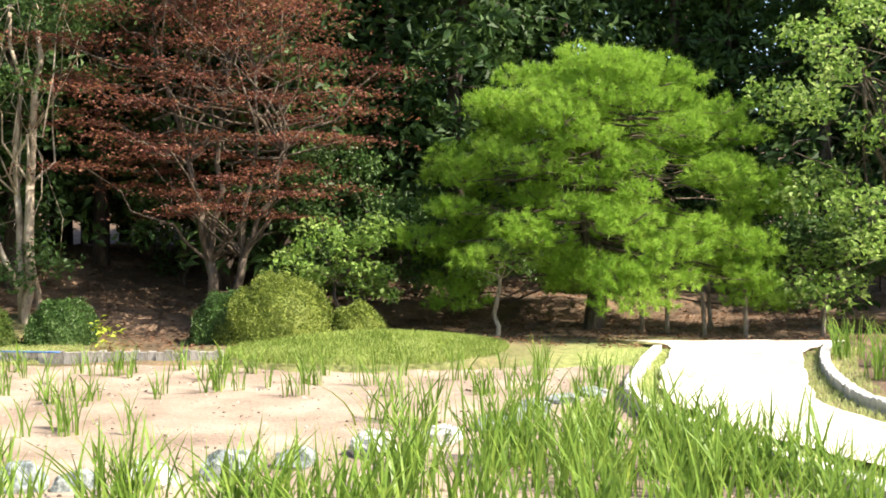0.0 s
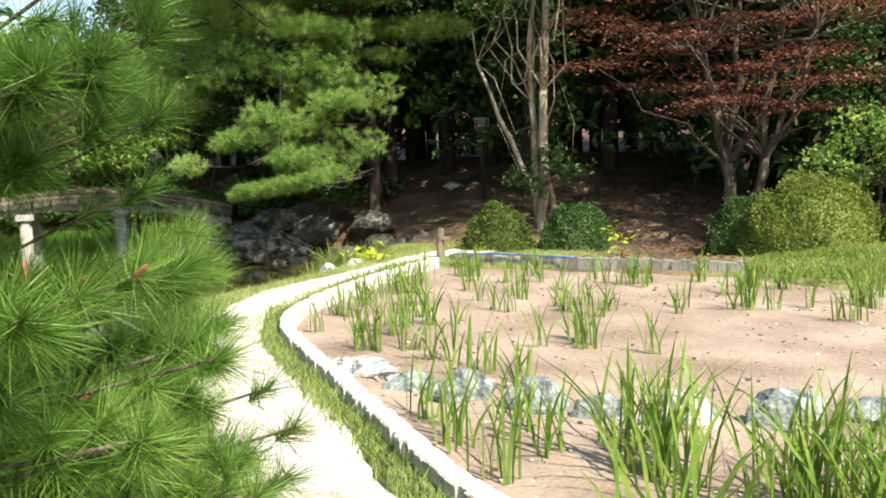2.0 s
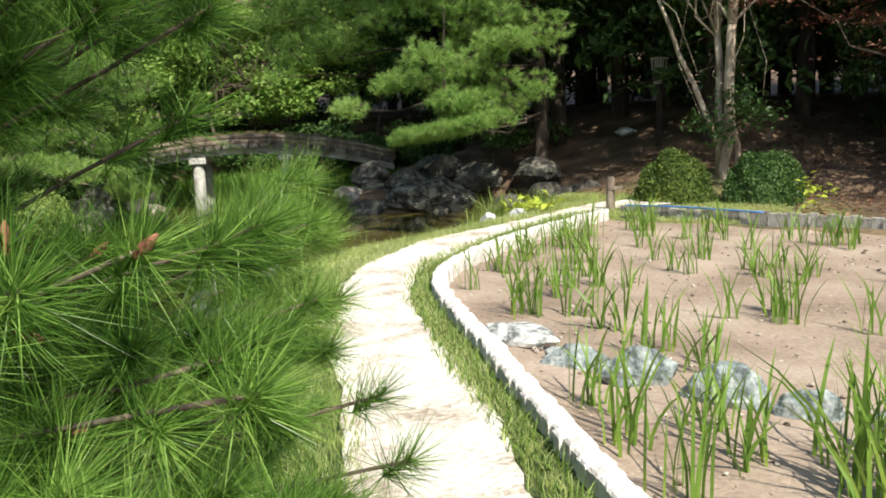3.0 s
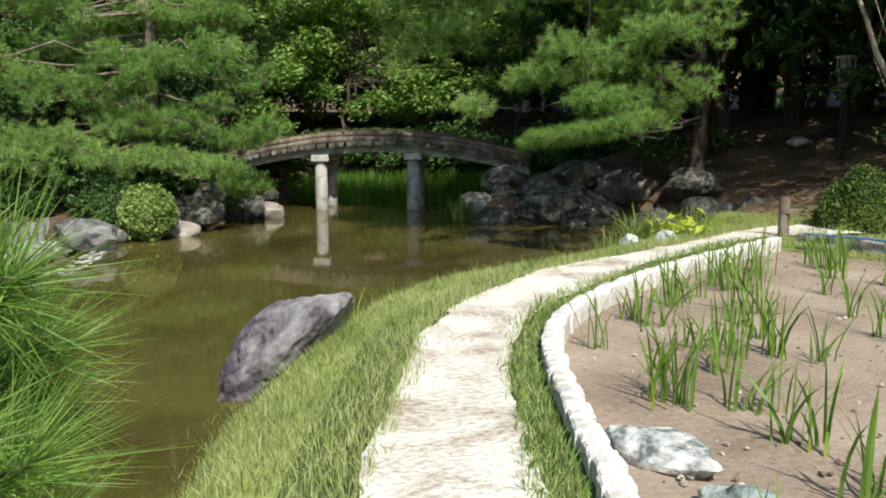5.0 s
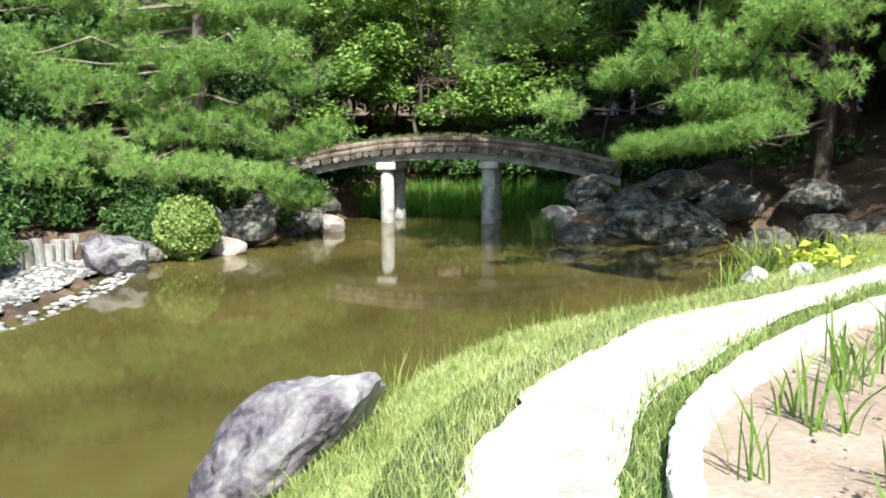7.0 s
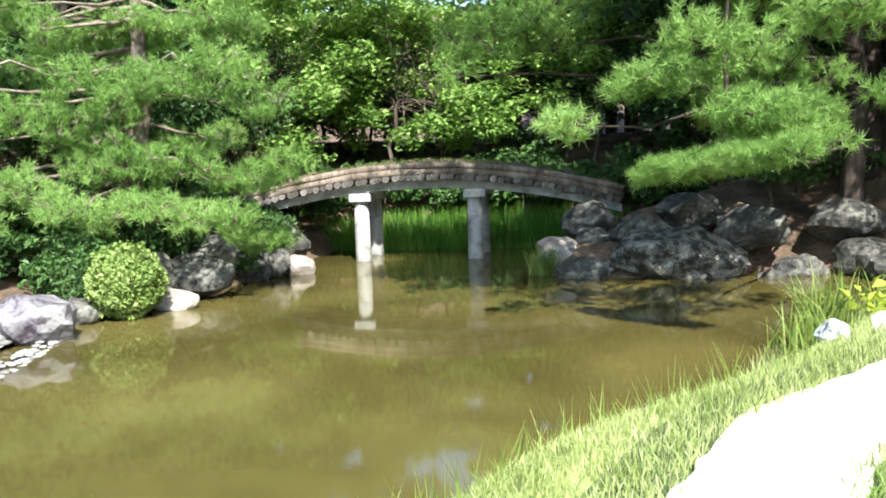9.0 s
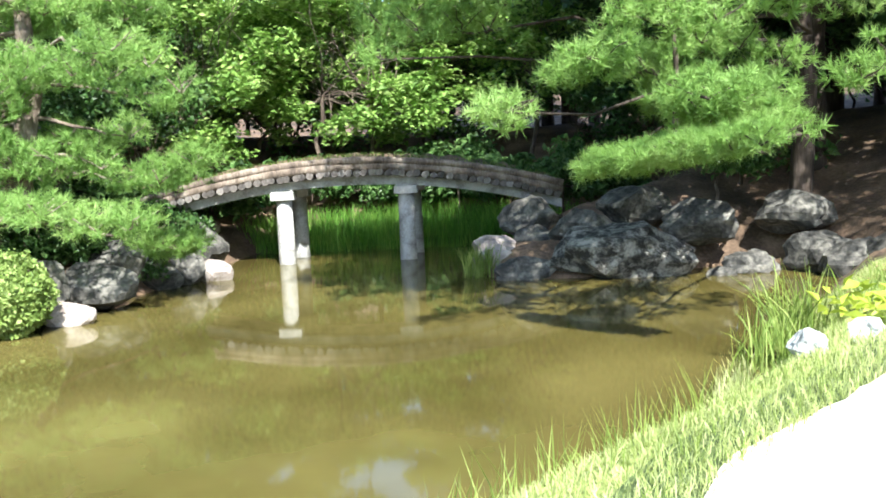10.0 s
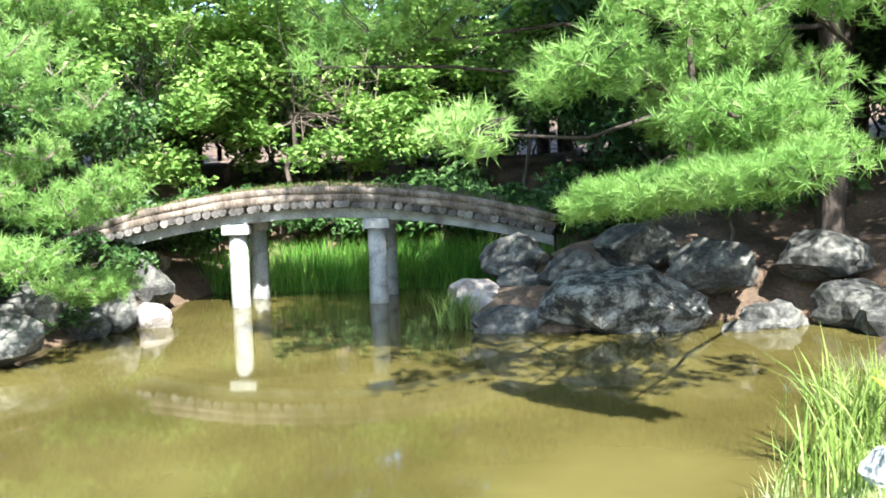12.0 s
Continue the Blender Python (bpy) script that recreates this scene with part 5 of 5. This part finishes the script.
def behind_bridge(x, y):
    return (inside(POND, x, y) | (away(POND, x, y) < 0.9)) & (x < -16.0) & (y > 13.0)


x, y = rng.uniform(-21.2, -16, 11000), rng.uniform(13.0, 18.8, 11000)
ok = behind_bridge(x, y) & ((x + 18.6) ** 2 + (y - 16.2) ** 2 > 0.5) & (((x - PIER_L[0]) * ACROSS[0] + (y - PIER_L[1]) * ACROSS[1]) > 1.25)
v, f = blades(np.stack([x, y, np.full(len(x), WATER_Z - 0.1)], 1)[ok], np.full(ok.sum(), 0.75), np.full(ok.sum(), 0.016), 0.5, 3)
tagged(new("reeds", mesh_np("reeds", v, f, M_REED)), "green reeds in the shallows behind the bridge", "reeds", kind="stuff")


def tuft(at, n, h, spread, label, mat=None):
    r = np.stack([rng.normal(size=n) * spread, rng.normal(size=n) * spread, np.full(n, -0.05)], 1)
    v, f = blades(r, np.full(n, h), np.full(n, 0.013), 0.75, 4, 0.35)
    ob = new("grass_tuft", mesh_np("grass_tuft", v, f, mat or M_LAWN))
    ob.matrix_basis = pose(*at)
    return tagged(ob, label, "grass tuft", kind="stuff")


tuft((-9.42, 12.2, -0.28), 170, 0.66, 0.13, "tall arching grass tuft on the bank")
tuft((-9.12, 11.45, -0.25), 90, 0.45, 0.12, "arching grass tuft at the waterline")
tuft((-14.75, 13.7, -0.42), 170, 0.5, 0.12, "arching grass tuft against the pale shore stone")
tuft((-8.95, 12.75, 0.0), 90, 0.4, 0.18, "grass tuft beside the yellow-leaved plant")

# yellow-green hosta by the path
def leafy_plant(name, at, n, size, spread, lift, label, category):
    ob = thing(name, pose(*at), label, category)
    for p in rng.normal(size=(n, 3)) * np.array(spread) + np.array([0, 0, lift]):
        v, f = leaves(p[None], size, flat=0.6, slim=0.55)
        part("leaf", mesh_np("leaf", v, f, M_HOSTA), ob)
    return ob


leafy_plant("hosta", (-8.78, 12.25, 0), 80, 0.15, (0.22, 0.2, 0.05), 0.10, "low yellow-leaved plant beside the path", "plant")
leafy_plant("yellow_shrub", (-5.45, 14.1, 0.0), 40, 0.12, (0.12, 0.12, 0.1), 0.3, "small yellow-leaved shrub behind the low edging", "shrub")

# ---------------------------------------------------------------- post, low edging, hose, lantern, stakes
post = thing("wooden_post", pose(-7.75, 12.75, 0), "short weathered wooden post beside the path", "post")
bm = bmesh.new()
bmesh.ops.create_cone(bm, cap_ends=True, segments=12, radius1=0.065, radius2=0.06, depth=0.75)
bmesh.ops.bevel(bm, geom=[e for e in bm.edges if all(v.co.z > 0.3 for v in e.verts)], offset=0.015, segments=2, affect="EDGES")
part("shaft", mesh_bm("shaft", bm, M_BARK_MID), post, m=pose(0, 0, 0.12))
part("crossbar", block_mesh("crossbar", 0.18, 0.04, 0.05, 0.01, M_BARK_MID), post, m=pose(0.1, 0.0, 0.36, 0, 0, 30))

edging = thing("low_edging", Matrix(), "low row of grey upright boards at the bed's far edge", "edging")
plank = block_mesh("edging_board", 0.115, 0.05, 0.42, 0.008, M_WOOD_GREY)
line = spline([(-7.4, 12.45), (-5.6, 12.5), (-3.1, 12.45)], 0.12)
for a, b in zip(line[:-1], line[1:]):
    c = (a + b) / 2
    part("edging_board", plank, edging, m=pose(c[0], c[1] + rng.normal() * 0.006, 0.13 + rng.normal() * 0.012, rng.normal() * 2, rng.normal() * 1.5, math.degrees(math.atan2(b[1] - a[1], b[0] - a[0])) + rng.normal() * 2))
v, f = tubes([[((x, y, z), 0.012) for x, y, z in spline([(-7.3, 12.40, 0.14), (-6.6, 12.42, 0.15), (-6.0, 12.44, 0.14), (-5.4, 12.42, 0.13)], 0.15)]], 8)
tagged(new("hose", mesh_np("hose", v, f, M_BLUE, True)), "blue plastic hose lying along the low edging", "hose")

lantern = thing("garden_lantern", pose(-10.15, 18.5, 1.72) @ Matrix.Diagonal((0.62, 0.62, 0.68, 1)), "pale garden lantern with barred windows among the trees", "lantern")
part("shaft", block_mesh("shaft", 0.13, 0.13, 1.9, 0.02, M_BARK_DARK), lantern, m=pose(0, 0, 0.35))
part("lower_box", block_mesh("lower_box", 0.26, 0.26, 0.06, 0.01, M_PALE), lantern, m=pose(0, 0, 0.4))
for z, w, h in ((0.4, 0.24, 0.36), (0.80, 0.34, 0.28)):
    for x in (-1, -0.33, 0.33, 1):
        for y in (-1, 1):
            part("bar", block_mesh("bar", 0.035, 0.035, h, 0.004, M_PALE), lantern, m=pose(x * w / 2, y * w / 2, z + h))
    part("shelf", block_mesh("shelf", w + 0.1, w + 0.1, 0.05, 0.01, M_PALE), lantern, m=pose(0, 0, z + h + 0.045))

rock("stone", (-11.3, 19.1, float(ground_z(-11.3, 19.1)) + 0.05), (0.5, 0.45, 0.24), 20, M_STONE, "pale flat stone on the shaded woodland bank", "stone", seed=201)
for i, (x, y, h) in enumerate([(3.7, 16.3, 0.9), (4.1, 16.0, 0.8), (4.65, 15.6, 0.75), (5.25, 15.2, 0.85), (5.0, 16.4, 0.9), (6.6, 15.2, 0.7)]):
    bm = bmesh.new()
    bmesh.ops.create_cone(bm, cap_ends=True, segments=10, radius1=0.042, radius2=0.038, depth=h + 0.3)
    ob = new("prop_stake", mesh_bm("prop_stake", bm, M_BARK_MID))
    ob.matrix_basis = pose(x, y, h / 2 - 0.15, rng.normal() * 2, rng.normal() * 2, 0)
    tagged(ob, "round wooden stake propping the pine's boughs", "stake", "stakes under the pine")

# fallen leaves on the woodland floor
n = 9000
x, y = rng.uniform(-10, 9, n), rng.uniform(13.5, 23, n)
ok = ~on_lawn(x, y) & ~inside(RIGHT_PATH, x, y)
x, y = x[ok], y[ok]
v, f = leaves(np.stack([x, y, ground_z(x, y) + 0.0], 1), 0.09, flat=0.85)
tagged(new("fallen_leaves", mesh_np("fallen_leaves", v, f, M_LITTER)), "brown fallen leaves on the woodland floor", "leaves", kind="stuff")
